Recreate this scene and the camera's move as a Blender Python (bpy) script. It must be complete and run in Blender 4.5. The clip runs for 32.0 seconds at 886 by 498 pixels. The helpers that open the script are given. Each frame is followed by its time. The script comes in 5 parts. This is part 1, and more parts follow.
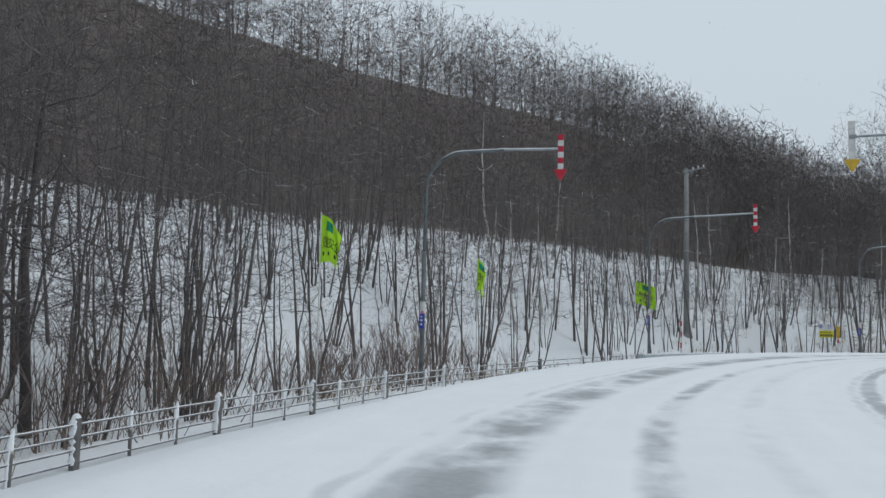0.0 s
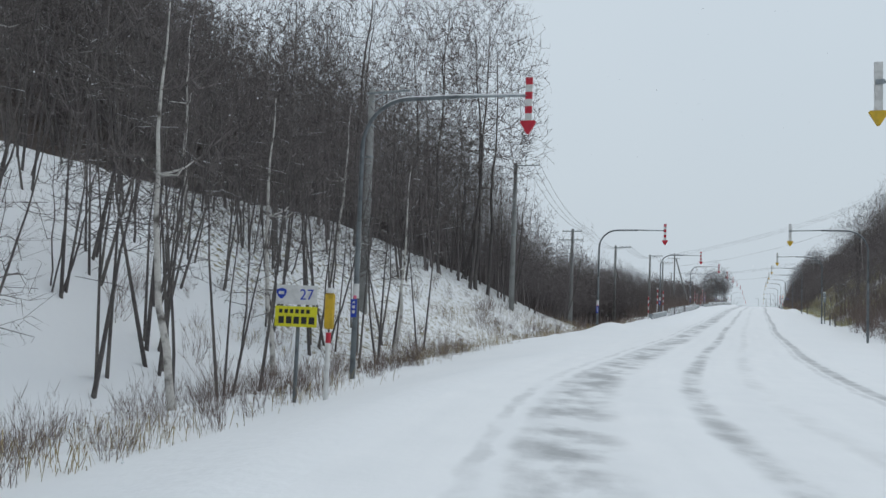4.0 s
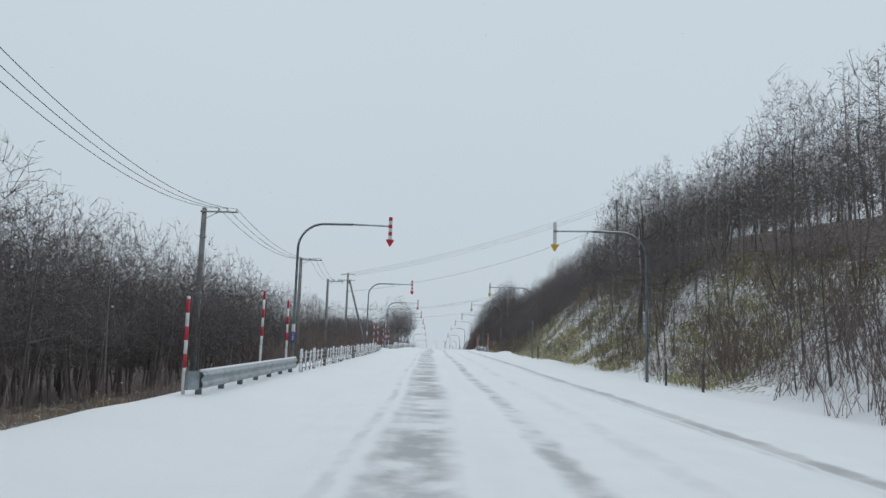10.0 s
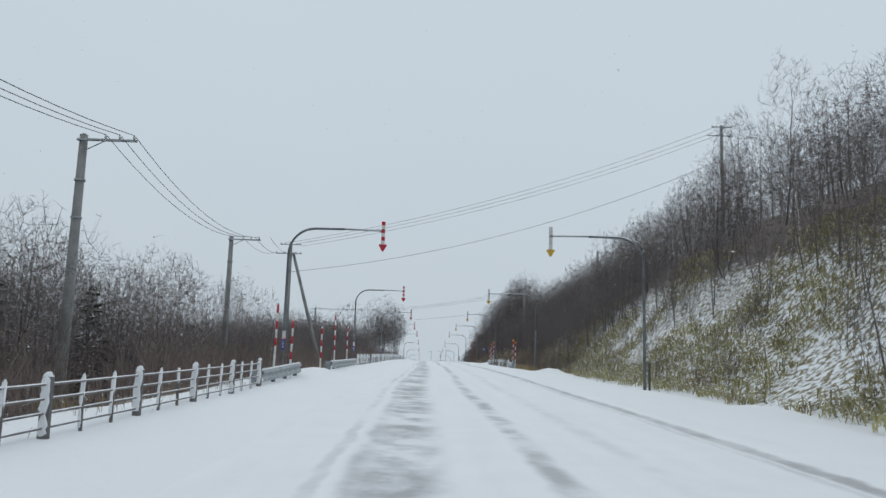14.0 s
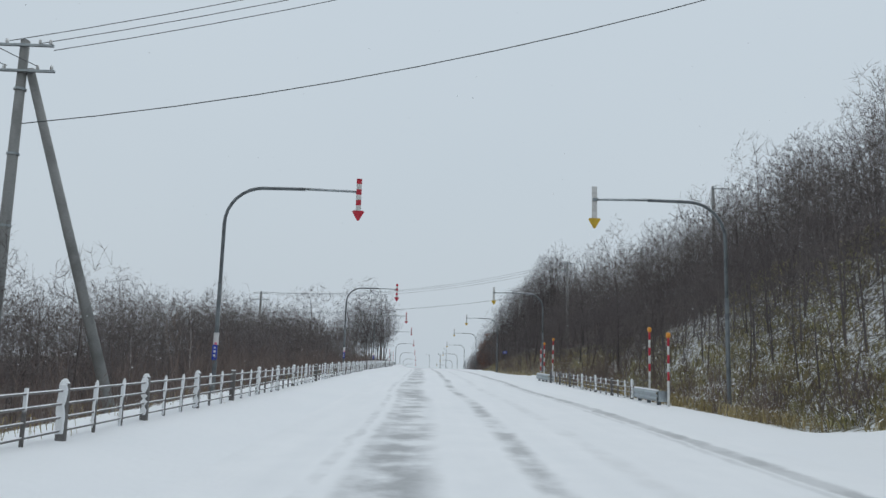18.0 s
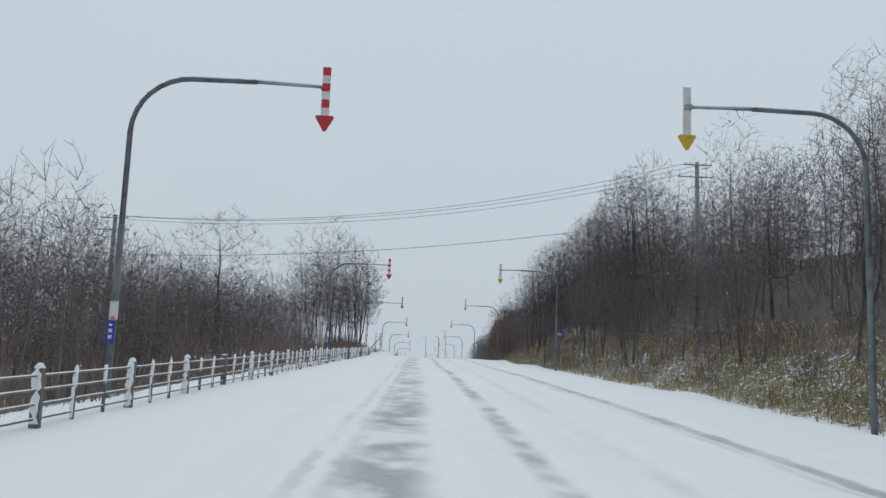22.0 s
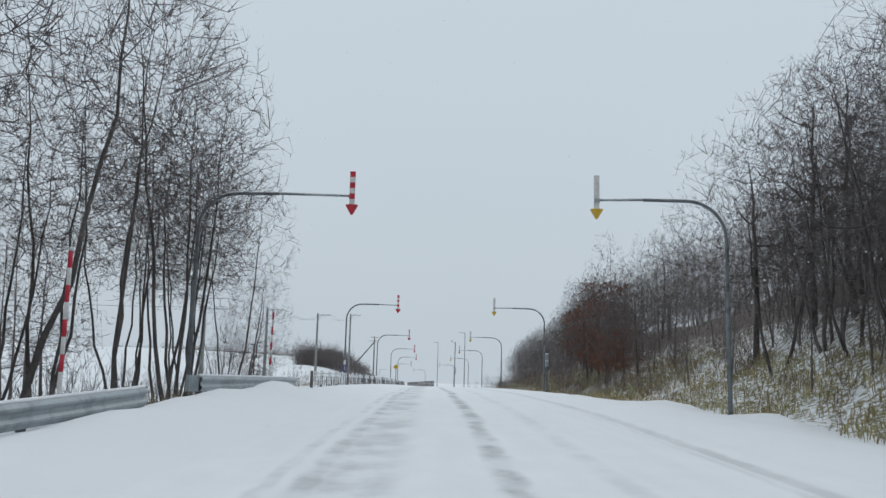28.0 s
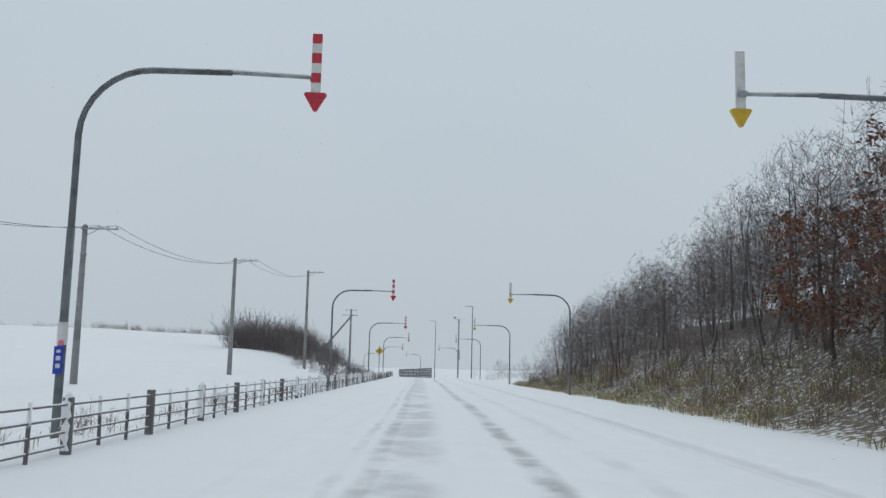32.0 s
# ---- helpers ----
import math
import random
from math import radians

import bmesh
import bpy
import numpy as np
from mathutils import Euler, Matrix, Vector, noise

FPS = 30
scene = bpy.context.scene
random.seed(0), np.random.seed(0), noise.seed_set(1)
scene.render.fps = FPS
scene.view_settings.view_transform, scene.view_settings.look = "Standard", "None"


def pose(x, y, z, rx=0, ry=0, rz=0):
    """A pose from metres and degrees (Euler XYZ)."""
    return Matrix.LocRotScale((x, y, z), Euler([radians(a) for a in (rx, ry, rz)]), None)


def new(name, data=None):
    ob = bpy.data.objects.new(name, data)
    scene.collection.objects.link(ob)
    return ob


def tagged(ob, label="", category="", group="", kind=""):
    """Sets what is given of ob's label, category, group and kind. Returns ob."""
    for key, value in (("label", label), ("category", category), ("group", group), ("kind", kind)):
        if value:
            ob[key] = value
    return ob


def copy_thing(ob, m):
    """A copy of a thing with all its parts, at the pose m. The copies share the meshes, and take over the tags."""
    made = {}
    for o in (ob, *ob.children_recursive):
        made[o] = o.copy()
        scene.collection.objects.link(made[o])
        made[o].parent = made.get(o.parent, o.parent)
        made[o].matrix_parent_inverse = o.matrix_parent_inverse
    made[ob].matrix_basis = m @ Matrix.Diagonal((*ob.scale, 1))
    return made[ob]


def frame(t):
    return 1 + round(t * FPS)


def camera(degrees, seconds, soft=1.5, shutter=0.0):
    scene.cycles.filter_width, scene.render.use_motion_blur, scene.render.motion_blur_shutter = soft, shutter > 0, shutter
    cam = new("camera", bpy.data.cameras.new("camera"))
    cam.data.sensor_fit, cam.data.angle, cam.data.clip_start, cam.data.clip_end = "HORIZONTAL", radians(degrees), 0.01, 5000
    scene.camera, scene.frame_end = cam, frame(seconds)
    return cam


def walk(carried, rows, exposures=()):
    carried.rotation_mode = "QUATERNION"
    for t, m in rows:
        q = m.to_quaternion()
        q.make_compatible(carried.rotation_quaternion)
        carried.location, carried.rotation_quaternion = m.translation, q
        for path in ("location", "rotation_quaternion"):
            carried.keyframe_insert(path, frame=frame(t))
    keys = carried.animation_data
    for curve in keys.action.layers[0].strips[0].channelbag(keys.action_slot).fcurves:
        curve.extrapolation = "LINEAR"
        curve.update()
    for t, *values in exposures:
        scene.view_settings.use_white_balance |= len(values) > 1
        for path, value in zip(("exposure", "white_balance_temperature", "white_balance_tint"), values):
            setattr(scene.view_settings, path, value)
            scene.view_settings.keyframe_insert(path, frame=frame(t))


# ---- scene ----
LENS = 58.0
cam = camera(LENS, 32.0)
# seconds, x, y, z, yaw, pitch, roll
PATH = [
    (0.0, 26.768, -118.936, -1.716, 64.73, 5.01, -1.45),
    (0.5, 22.764, -116.494, -1.716, 59.69, 4.72, -1.29),
    (1.0, 18.857, -113.787, -1.707, 54.70, 4.49, -1.03),
    (1.5, 15.054, -110.782, -1.689, 49.49, 4.34, -1.01),
    (2.0, 11.613, -107.341, -1.669, 44.00, 4.55, -1.17),
    (2.5, 8.605, -103.633, -1.647, 38.33, 4.42, -1.35),
    (3.0, 6.041, -99.760, -1.612, 32.74, 3.87, -1.53),
    (3.5, 3.830, -95.850, -1.618, 26.89, 3.96, -1.91),
    (4.0, 2.048, -91.852, -1.625, 21.53, 3.76, -2.22),
    (4.5, 0.698, -87.911, -1.618, 16.01, 3.97, -2.10),
    (5.0, -0.337, -83.967, -1.640, 11.22, 4.24, -1.91),
    (5.5, -1.066, -79.976, -1.641, 7.12, 4.57, -1.76),
    (6.0, -1.538, -75.909, -1.650, 3.76, 4.98, -1.68),
    (6.5, -1.807, -71.737, -1.692, 1.28, 5.46, -1.69),
    (7.0, -1.879, -67.428, -1.715, -0.01, 6.02, -1.81),
    (7.5, -1.868, -62.933, -1.738, -0.49, 6.18, -1.86),
    (8.0, -1.816, -58.287, -1.733, -0.72, 6.60, -1.83),
    (8.5, -1.747, -53.546, -1.717, -0.78, 7.09, -1.71),
    (9.0, -1.742, -48.766, -1.680, -0.79, 7.52, -1.68),
    (9.5, -1.733, -43.945, -1.631, -0.84, 7.56, -1.68),
    (10.0, -1.729, -39.087, -1.576, -0.86, 7.75, -1.70),
    (10.5, -1.714, -34.186, -1.492, -0.89, 7.73, -1.71),
    (11.0, -1.722, -29.236, -1.408, -0.89, 8.03, -1.69),
    (11.5, -1.722, -24.220, -1.297, -0.98, 8.11, -1.59),
    (12.0, -1.718, -19.127, -1.176, -1.06, 7.96, -1.46),
    (12.5, -1.694, -13.978, -1.053, -1.04, 7.93, -1.35),
    (13.0, -1.703, -8.693, -0.926, -1.13, 8.29, -1.45),
    (13.5, -1.711, -3.275, -0.796, -1.20, 8.39, -1.57),
    (14.0, -1.703, 2.256, -0.662, -1.29, 8.42, -1.67),
    (14.5, -1.687, 7.868, -0.527, -1.37, 8.30, -1.69),
    (15.0, -1.677, 13.516, -0.390, -1.41, 8.10, -1.71),
    (15.5, -1.661, 19.168, -0.252, -1.48, 7.99, -1.71),
    (16.0, -1.641, 24.792, -0.116, -1.52, 8.11, -1.69),
    (16.5, -1.618, 30.406, 0.007, -1.53, 8.35, -1.66),
    (17.0, -1.596, 36.027, 0.129, -1.52, 8.59, -1.62),
    (17.5, -1.577, 41.670, 0.240, -1.49, 8.71, -1.59),
    (18.0, -1.579, 47.354, 0.348, -1.45, 8.61, -1.61),
    (18.5, -1.590, 53.088, 0.448, -1.52, 8.55, -1.63),
    (19.0, -1.611, 58.843, 0.543, -1.56, 8.44, -1.58),
    (19.5, -1.617, 64.535, 0.635, -1.60, 8.41, -1.56),
    (20.0, -1.623, 70.211, 0.727, -1.60, 8.14, -1.58),
    (20.5, -1.619, 75.922, 0.819, -1.63, 7.48, -1.64),
    (21.0, -1.618, 81.652, 0.911, -1.68, 7.40, -1.81),
    (21.5, -1.642, 87.393, 1.002, -1.73, 7.57, -2.05),
    (22.0, -1.655, 93.132, 1.092, -1.79, 7.44, -2.13),
    (22.5, -1.644, 98.826, 1.178, -1.83, 7.53, -1.85),
    (23.0, -1.593, 104.565, 1.258, -1.87, 7.64, -1.54),
    (23.5, -1.535, 110.333, 1.335, -1.89, 8.12, -1.52),
    (24.0, -1.457, 116.131, 1.404, -1.96, 8.12, -1.57),
    (24.5, -1.365, 121.958, 1.472, -2.05, 8.03, -1.60),
    (25.0, -1.269, 127.800, 1.530, -2.15, 8.03, -1.62),
    (25.5, -1.169, 133.654, 1.589, -2.18, 8.06, -1.61),
    (26.0, -1.076, 139.521, 1.641, -2.07, 8.12, -1.56),
    (26.5, -1.018, 145.399, 1.694, -1.73, 8.16, -1.49),
    (27.0, -1.071, 151.287, 1.740, -1.12, 8.16, -1.47),
    (27.5, -1.152, 157.178, 1.786, -0.86, 8.03, -1.47),
    (28.0, -1.216, 163.072, 1.827, -0.96, 7.88, -1.47),
    (28.5, -1.274, 168.985, 1.866, -1.00, 7.84, -1.49),
    (29.0, -1.395, 174.895, 1.905, -0.99, 7.84, -1.61),
    (29.5, -1.487, 180.830, 1.883, -1.07, 7.75, -1.71),
    (30.0, -1.575, 186.771, 1.861, -1.11, 7.56, -1.72),
    (30.5, -1.629, 192.691, 1.779, -1.13, 7.60, -1.72),
    (31.0, -1.682, 198.627, 1.695, -1.18, 7.53, -1.66),
    (31.5, -1.737, 204.589, 1.551, -1.25, 7.01, -1.55),
    (32.0, -1.773, 210.558, 1.404, -1.39, 6.73, -1.33),
]
walk(cam, [(t, pose(x, y, z, 90 + p, r, w)) for t, x, y, z, w, p, r in PATH], [(0.0, 0.16), (4.5, 0.18), (8.0, 0.18), (11.0, 0.12), (15.0, 0.11), (20.0, 0.08), (24.0, 0.10), (28.0, 0.10), (31.0, 0.0), (32.0, 0.0)])

# road centre line: x, y, z
ROAD = [
    (70.46, -123.16, -3.07),
    (53.68, -125.90, -3.07),
    (36.89, -123.23, -3.07),
    (21.80, -115.42, -3.07),
    (9.93, -103.25, -3.07),
    (2.71, -88.43, -2.80),
    (0.64, -73.69, -3.14),
    (0.08, -39.84, -3.02),
    (-0.02, -3.25, -2.15),
    (-0.01, 37.34, -1.16),
    (-0.03, 72.07, -0.59),
    (0.01, 109.13, -0.01),
    (-0.05, 146.36, 0.37),
    (-0.01, 186.92, 0.64),
    (-0.05, 223.76, -0.27),
    (-0.02, 261.75, -1.46),
    (-0.02, 297.48, -2.66),
    (-0.30, 337.48, -3.96),
    (-3.00, 387.48, -6.26),
    (-16.00, 457.48, -9.16),
    (-50.00, 537.48, -11.16),
    (-120.00, 627.48, -12.66),
]
# marker posts with their arrows: x, y of the red arrow, x, y of the amber arrow, road height there
ARROWS = [
    (7.29, -106.06, 12.56, -100.44, -3.07),
    (-0.76, -89.83, 6.19, -87.03, -2.80),
    (-3.03, -74.00, 4.30, -73.39, -3.14),
    (-3.55, -39.80, 3.72, -39.88, -3.02),
    (-3.75, -3.20, 3.72, -3.30, -2.15),
    (-3.74, 37.38, 3.72, 37.31, -1.16),
    (-3.76, 72.08, 3.70, 72.06, -0.59),
    (-3.75, 109.02, 3.78, 109.23, -0.01),
    (-3.78, 146.31, 3.67, 146.42, 0.37),
    (-3.72, 187.13, 3.70, 186.72, 0.64),
    (-3.70, 223.67, 3.60, 223.86, -0.27),
    (-3.78, 261.76, 3.73, 261.74, -1.46),
    (-3.76, 297.48, 3.72, 297.48, -2.66),
]
ARROW_CENTRE = 5.71

# ---- light ----
world = bpy.data.worlds.new("overcast_sky")
scene.world = world
world.use_nodes = True
wn, wl = world.node_tree.nodes, world.node_tree.links
wn.clear()
w_out = wn.new("ShaderNodeOutputWorld")
w_bg = wn.new("ShaderNodeBackground")
w_sky = wn.new("ShaderNodeTexSky")
w_sky.sky_type = 'NISHITA'
w_sky.sun_disc = False
w_sky.sun_elevation, w_sky.sun_rotation = radians(38), radians(200)
w_sky.air_density, w_sky.dust_density = 2.0, 6.0
w_geo = wn.new("ShaderNodeTexCoord")
w_sep = wn.new("ShaderNodeSeparateXYZ")
w_ramp = wn.new("ShaderNodeValToRGB")
w_ramp.color_ramp.elements[0].position, w_ramp.color_ramp.elements[0].color = 0.0, (0.585, 0.665, 0.735, 1)
w_ramp.color_ramp.elements[1].position, w_ramp.color_ramp.elements[1].color = 0.6, (0.64, 0.73, 0.81, 1)
w_cloud = wn.new("ShaderNodeTexNoise")
w_cloud.inputs["Scale"].default_value, w_cloud.inputs["Detail"].default_value = 2.2, 3.0
w_cmix = wn.new("ShaderNodeMixRGB")
w_cmix.blend_type, w_cmix.inputs[0].default_value = 'SOFT_LIGHT', 0.10
w_dim = wn.new("ShaderNodeMixRGB")
w_dim.blend_type, w_dim.inputs[0].default_value = 'MULTIPLY', 1.0
w_dim.inputs[2].default_value = (0.11, 0.11, 0.11, 1)
w_mix = wn.new("ShaderNodeMixRGB")
w_mix.inputs[0].default_value = 0.95
wl.new(w_geo.outputs["Generated"], w_sep.inputs[0])
wl.new(w_sep.outputs["Z"], w_ramp.inputs[0])
wl.new(w_geo.outputs["Generated"], w_cloud.inputs["Vector"])
wl.new(w_ramp.outputs[0], w_cmix.inputs[1])
wl.new(w_cloud.outputs["Fac"], w_cmix.inputs[2])
wl.new(w_sky.outputs[0], w_dim.inputs[1])
wl.new(w_dim.outputs[0], w_mix.inputs[1])
wl.new(w_cmix.outputs[0], w_mix.inputs[2])
wl.new(w_mix.outputs[0], w_bg.inputs["Color"])
w_bg.inputs["Strength"].default_value = 0.86
wl.new(w_bg.outputs[0], w_out.inputs["Surface"])

sun = new("sun", bpy.data.lights.new("sun", 'SUN'))
sun.data.energy, sun.data.angle, sun.data.color = 0.5, radians(40), (1.0, 0.97, 0.93)
sun.matrix_world = pose(0, 0, 60, 40, 0, 160)


# ---- materials ----
def mat(name, colour, rough=0.8, metal=0.0, vary=0.15, scale=3.0, bump=0.2, fine=40.0, second=None, amount=0.5, snow=0.0, island=0.0):
    """A surface with variation at two scales, an optional second colour in blotches, and snow lying on what faces up."""
    m = bpy.data.materials.new(name)
    m.use_nodes = True
    nt, n, l = m.node_tree, m.node_tree.nodes, m.node_tree.links
    b = n["Principled BSDF"]
    b.inputs["Roughness"].default_value, b.inputs["Metallic"].default_value = rough, metal
    tc = n.new("ShaderNodeTexCoord")
    big, small = n.new("ShaderNodeTexNoise"), n.new("ShaderNodeTexNoise")
    big.inputs["Scale"].default_value, big.inputs["Detail"].default_value = scale, 4.0
    small.inputs["Scale"].default_value, small.inputs["Detail"].default_value = fine, 3.0
    for t in (big, small):
        l.new(tc.outputs["Object"], t.inputs["Vector"])
    base = n.new("ShaderNodeMixRGB")
    base.inputs[1].default_value, base.inputs[2].default_value = (*colour, 1), (*(second or [c * 0.6 for c in colour]), 1)
    ramp = n.new("ShaderNodeMapRange")
    ramp.inputs[1].default_value, ramp.inputs[2].default_value = 0.62 - 0.3 * amount, 0.78 - 0.3 * amount
    l.new(big.outputs["Fac"], ramp.inputs[0])
    l.new(ramp.outputs[0], base.inputs[0])
    grain = n.new("ShaderNodeMixRGB")
    grain.blend_type, grain.inputs[0].default_value = 'OVERLAY', min(1.0, vary * 2)
    l.new(base.outputs[0], grain.inputs[1])
    l.new(small.outputs["Fac"], grain.inputs[2])
    last = grain.outputs[0]
    if island:
        ob = n.new("ShaderNodeNewGeometry")
        hs = n.new("ShaderNodeHueSaturation")
        mr = n.new("ShaderNodeMapRange")
        mr.inputs[3].default_value, mr.inputs[4].default_value = 1 - island, 1 + island
        l.new(ob.outputs["Random Per Island"], mr.inputs[0])
        l.new(mr.outputs[0], hs.inputs["Value"])
        l.new(last, hs.inputs["Color"])
        last = hs.outputs[0]
    if snow:
        g = n.new("ShaderNodeNewGeometry")
        s = n.new("ShaderNodeSeparateXYZ")
        add = n.new("ShaderNodeMath")
        add.operation = 'MULTIPLY_ADD'
        add.inputs[1].default_value = 0.5
        mr = n.new("ShaderNodeMapRange")
        mr.inputs[1].default_value, mr.inputs[2].default_value = 1.15 - snow, 1.25 - snow
        l.new(g.outputs["Normal"], s.inputs[0])
        l.new(big.outputs["Fac"], add.inputs[0])
        l.new(s.outputs["Z"], add.inputs[2])
        l.new(add.outputs[0], mr.inputs[0])
        sm = n.new("ShaderNodeMixRGB")
        sm.inputs[2].default_value = (0.80, 0.82, 0.84, 1)
        l.new(mr.outputs[0], sm.inputs[0])
        l.new(last, sm.inputs[1])
        last = sm.outputs[0]
    l.new(last, b.inputs["Base Color"])
    bp = n.new("ShaderNodeBump")
    bp.inputs["Strength"].default_value, bp.inputs["Distance"].default_value = bump, 0.02
    l.new(small.outputs["Fac"], bp.inputs["Height"])
    l.new(bp.outputs[0], b.inputs["Normal"])
    return m


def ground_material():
    """Snow over brown litter and dead grass: the litter shows in patches where the uv map's second number is high, and
    at its highest a darker colour paints in the gloom under the woods.
    """
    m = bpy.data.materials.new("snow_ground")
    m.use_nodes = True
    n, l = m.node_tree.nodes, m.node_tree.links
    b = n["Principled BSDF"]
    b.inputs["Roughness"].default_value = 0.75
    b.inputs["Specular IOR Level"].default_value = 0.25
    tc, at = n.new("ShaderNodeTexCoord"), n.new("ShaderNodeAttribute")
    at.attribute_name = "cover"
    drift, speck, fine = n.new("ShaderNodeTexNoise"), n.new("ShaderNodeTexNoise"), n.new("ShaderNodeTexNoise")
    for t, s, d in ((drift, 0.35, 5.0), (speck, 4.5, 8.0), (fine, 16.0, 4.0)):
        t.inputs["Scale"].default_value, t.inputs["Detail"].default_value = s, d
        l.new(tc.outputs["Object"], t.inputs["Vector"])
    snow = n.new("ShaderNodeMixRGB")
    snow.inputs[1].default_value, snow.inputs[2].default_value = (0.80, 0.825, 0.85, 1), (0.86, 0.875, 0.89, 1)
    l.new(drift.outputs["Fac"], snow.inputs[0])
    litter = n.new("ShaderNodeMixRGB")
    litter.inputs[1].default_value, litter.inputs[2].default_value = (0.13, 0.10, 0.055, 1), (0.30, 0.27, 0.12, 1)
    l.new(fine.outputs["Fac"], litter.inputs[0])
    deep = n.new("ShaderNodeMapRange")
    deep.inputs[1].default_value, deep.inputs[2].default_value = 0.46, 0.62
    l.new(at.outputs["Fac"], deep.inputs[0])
    # the dimness inside the woods, put into the ground colour
    dim_floor = n.new("ShaderNodeMixRGB")
    dim_floor.inputs[1].default_value, dim_floor.inputs[2].default_value = (0.095, 0.078, 0.070, 1), (0.20, 0.165, 0.145, 1)
    l.new(speck.outputs["Fac"], dim_floor.inputs[0])
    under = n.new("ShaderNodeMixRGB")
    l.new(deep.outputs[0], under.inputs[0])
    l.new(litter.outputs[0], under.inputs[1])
    l.new(dim_floor.outputs[0], under.inputs[2])
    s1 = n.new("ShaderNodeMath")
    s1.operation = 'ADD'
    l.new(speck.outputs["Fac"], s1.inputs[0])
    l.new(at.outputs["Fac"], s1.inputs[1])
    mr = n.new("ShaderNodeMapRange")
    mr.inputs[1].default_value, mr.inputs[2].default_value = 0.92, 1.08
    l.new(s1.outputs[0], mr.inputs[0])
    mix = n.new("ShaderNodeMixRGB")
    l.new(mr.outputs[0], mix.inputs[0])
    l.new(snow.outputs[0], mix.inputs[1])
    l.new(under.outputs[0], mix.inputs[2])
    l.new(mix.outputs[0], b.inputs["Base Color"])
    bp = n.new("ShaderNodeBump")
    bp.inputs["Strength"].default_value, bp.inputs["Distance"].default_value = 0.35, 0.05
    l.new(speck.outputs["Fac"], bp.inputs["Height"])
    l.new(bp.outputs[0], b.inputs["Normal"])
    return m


def road_material():
    """Packed snow with worn wheel tracks; the uv map gives metres across and along the road."""
    m = bpy.data.materials.new("packed_snow_road")
    m.use_nodes = True
    n, l = m.node_tree.nodes, m.node_tree.links
    b = n["Principled BSDF"]
    b.inputs["Specular IOR Level"].default_value = 0.3
    uv = n.new("ShaderNodeUVMap")
    uv.uv_map = "road"
    sep = n.new("ShaderNodeSeparateXYZ")
    l.new(uv.outputs[0], sep.inputs[0])

    def math_node(op, a, c=None):
        k = n.new("ShaderNodeMath")
        k.operation = op
        for i, v in enumerate((a, c)):
            if v is None:
                continue
            if isinstance(v, (int, float)):
                k.inputs[i].default_value = v
            else:
                l.new(v, k.inputs[i])
        return k.outputs[0]

    def noise_uv(sx, sy, detail, seed):
        mp = n.new("ShaderNodeMapping")
        mp.inputs["Scale"].default_value = (sx, sy, 1)
        mp.inputs["Location"].default_value = (seed * 7.3, seed * 3.1, seed)
        t = n.new("ShaderNodeTexNoise")
        t.inputs["Scale"].default_value, t.inputs["Detail"].default_value = 1.0, detail
        l.new(uv.outputs[0], mp.inputs[0])
        l.new(mp.outputs[0], t.inputs["Vector"])
        return t.outputs["Fac"]

    wander = noise_uv(0.0, 0.035, 2.0, 3)
    ragged = noise_uv(1.5, 1.2, 6.0, 8)
    # across the road with a slow sway, so that the ruts are not ruled lines
    x = math_node('ADD', sep.outputs[0], math_node('ADD', math_node('MULTIPLY', math_node('SUBTRACT', wander, 0.5), 1.0), math_node('MULTIPLY', math_node('SUBTRACT', ragged, 0.5), 0.28)))
    drift = noise_uv(0.55, 0.30, 7.0, 1)
    streak = noise_uv(1.5, 1.15, 9.0, 2)
    grit = noise_uv(9.0, 9.0, 4.0, 5)
    total = None
    for centre, half, soft, strength, patch in ((-1.95, 0.16, 0.52, 1.00, 0.92), (-2.35, 0.04, 0.18, 0.7, 0.8), (-0.2, 0.04, 0.24, 0.85, 0.85), (1.0, 0.04, 0.22, 0.22, 0.95), (3.05, 0.07, 0.15, 0.9, 0.45), (-2.75, 0.03, 0.10, 0.35, 0.95), (2.75, 0.02, 0.12, 0.4, 0.8)):
        d = math_node('ABSOLUTE', math_node('SUBTRACT', x, centre))
        mr = n.new("ShaderNodeMapRange")
        mr.interpolation_type = 'SMOOTHSTEP'
        mr.inputs[1].default_value, mr.inputs[2].default_value = half + soft, half
        l.new(d, mr.inputs[0])
        pr = n.new("ShaderNodeMapRange")
        pr.inputs[1].default_value, pr.inputs[2].default_value = 0.44, 0.57
        pr.inputs[3].default_value = 1 - patch
        l.new(math_node('ADD', math_node('MULTIPLY', drift, 0.52), math_node('MULTIPLY', streak, 0.48)), pr.inputs[0])
        track = math_node('MULTIPLY', math_node('MULTIPLY', mr.outputs[0], pr.outputs[0]), strength)
        if centre == -1.95:
            # the crest is less worn
            fade = n.new("ShaderNodeMapRange")
            fade.inputs[1].default_value, fade.inputs[2].default_value = 135.0, 175.0
            fade.inputs[3].default_value, fade.inputs[4].default_value = 1.0, 0.5
            l.new(sep.outputs[1], fade.inputs[0])
            track = math_node('MULTIPLY', track, fade.outputs[0])
        if centre > 2:
            # little traffic has cut the outer rut past the crossing cables
            fade = n.new("ShaderNodeMapRange")
            fade.inputs[1].default_value, fade.inputs[2].default_value = 120.0, 190.0
            fade.inputs[3].default_value, fade.inputs[4].default_value = 1.0, 0.4
            l.new(sep.outputs[1], fade.inputs[0])
            track = math_node('MULTIPLY', track, fade.outputs[0])
        total = track if total is None else math_node('MAXIMUM', total, track)
    worn = math_node('MULTIPLY', total, 0.76)
    snow = n.new("ShaderNodeMixRGB")
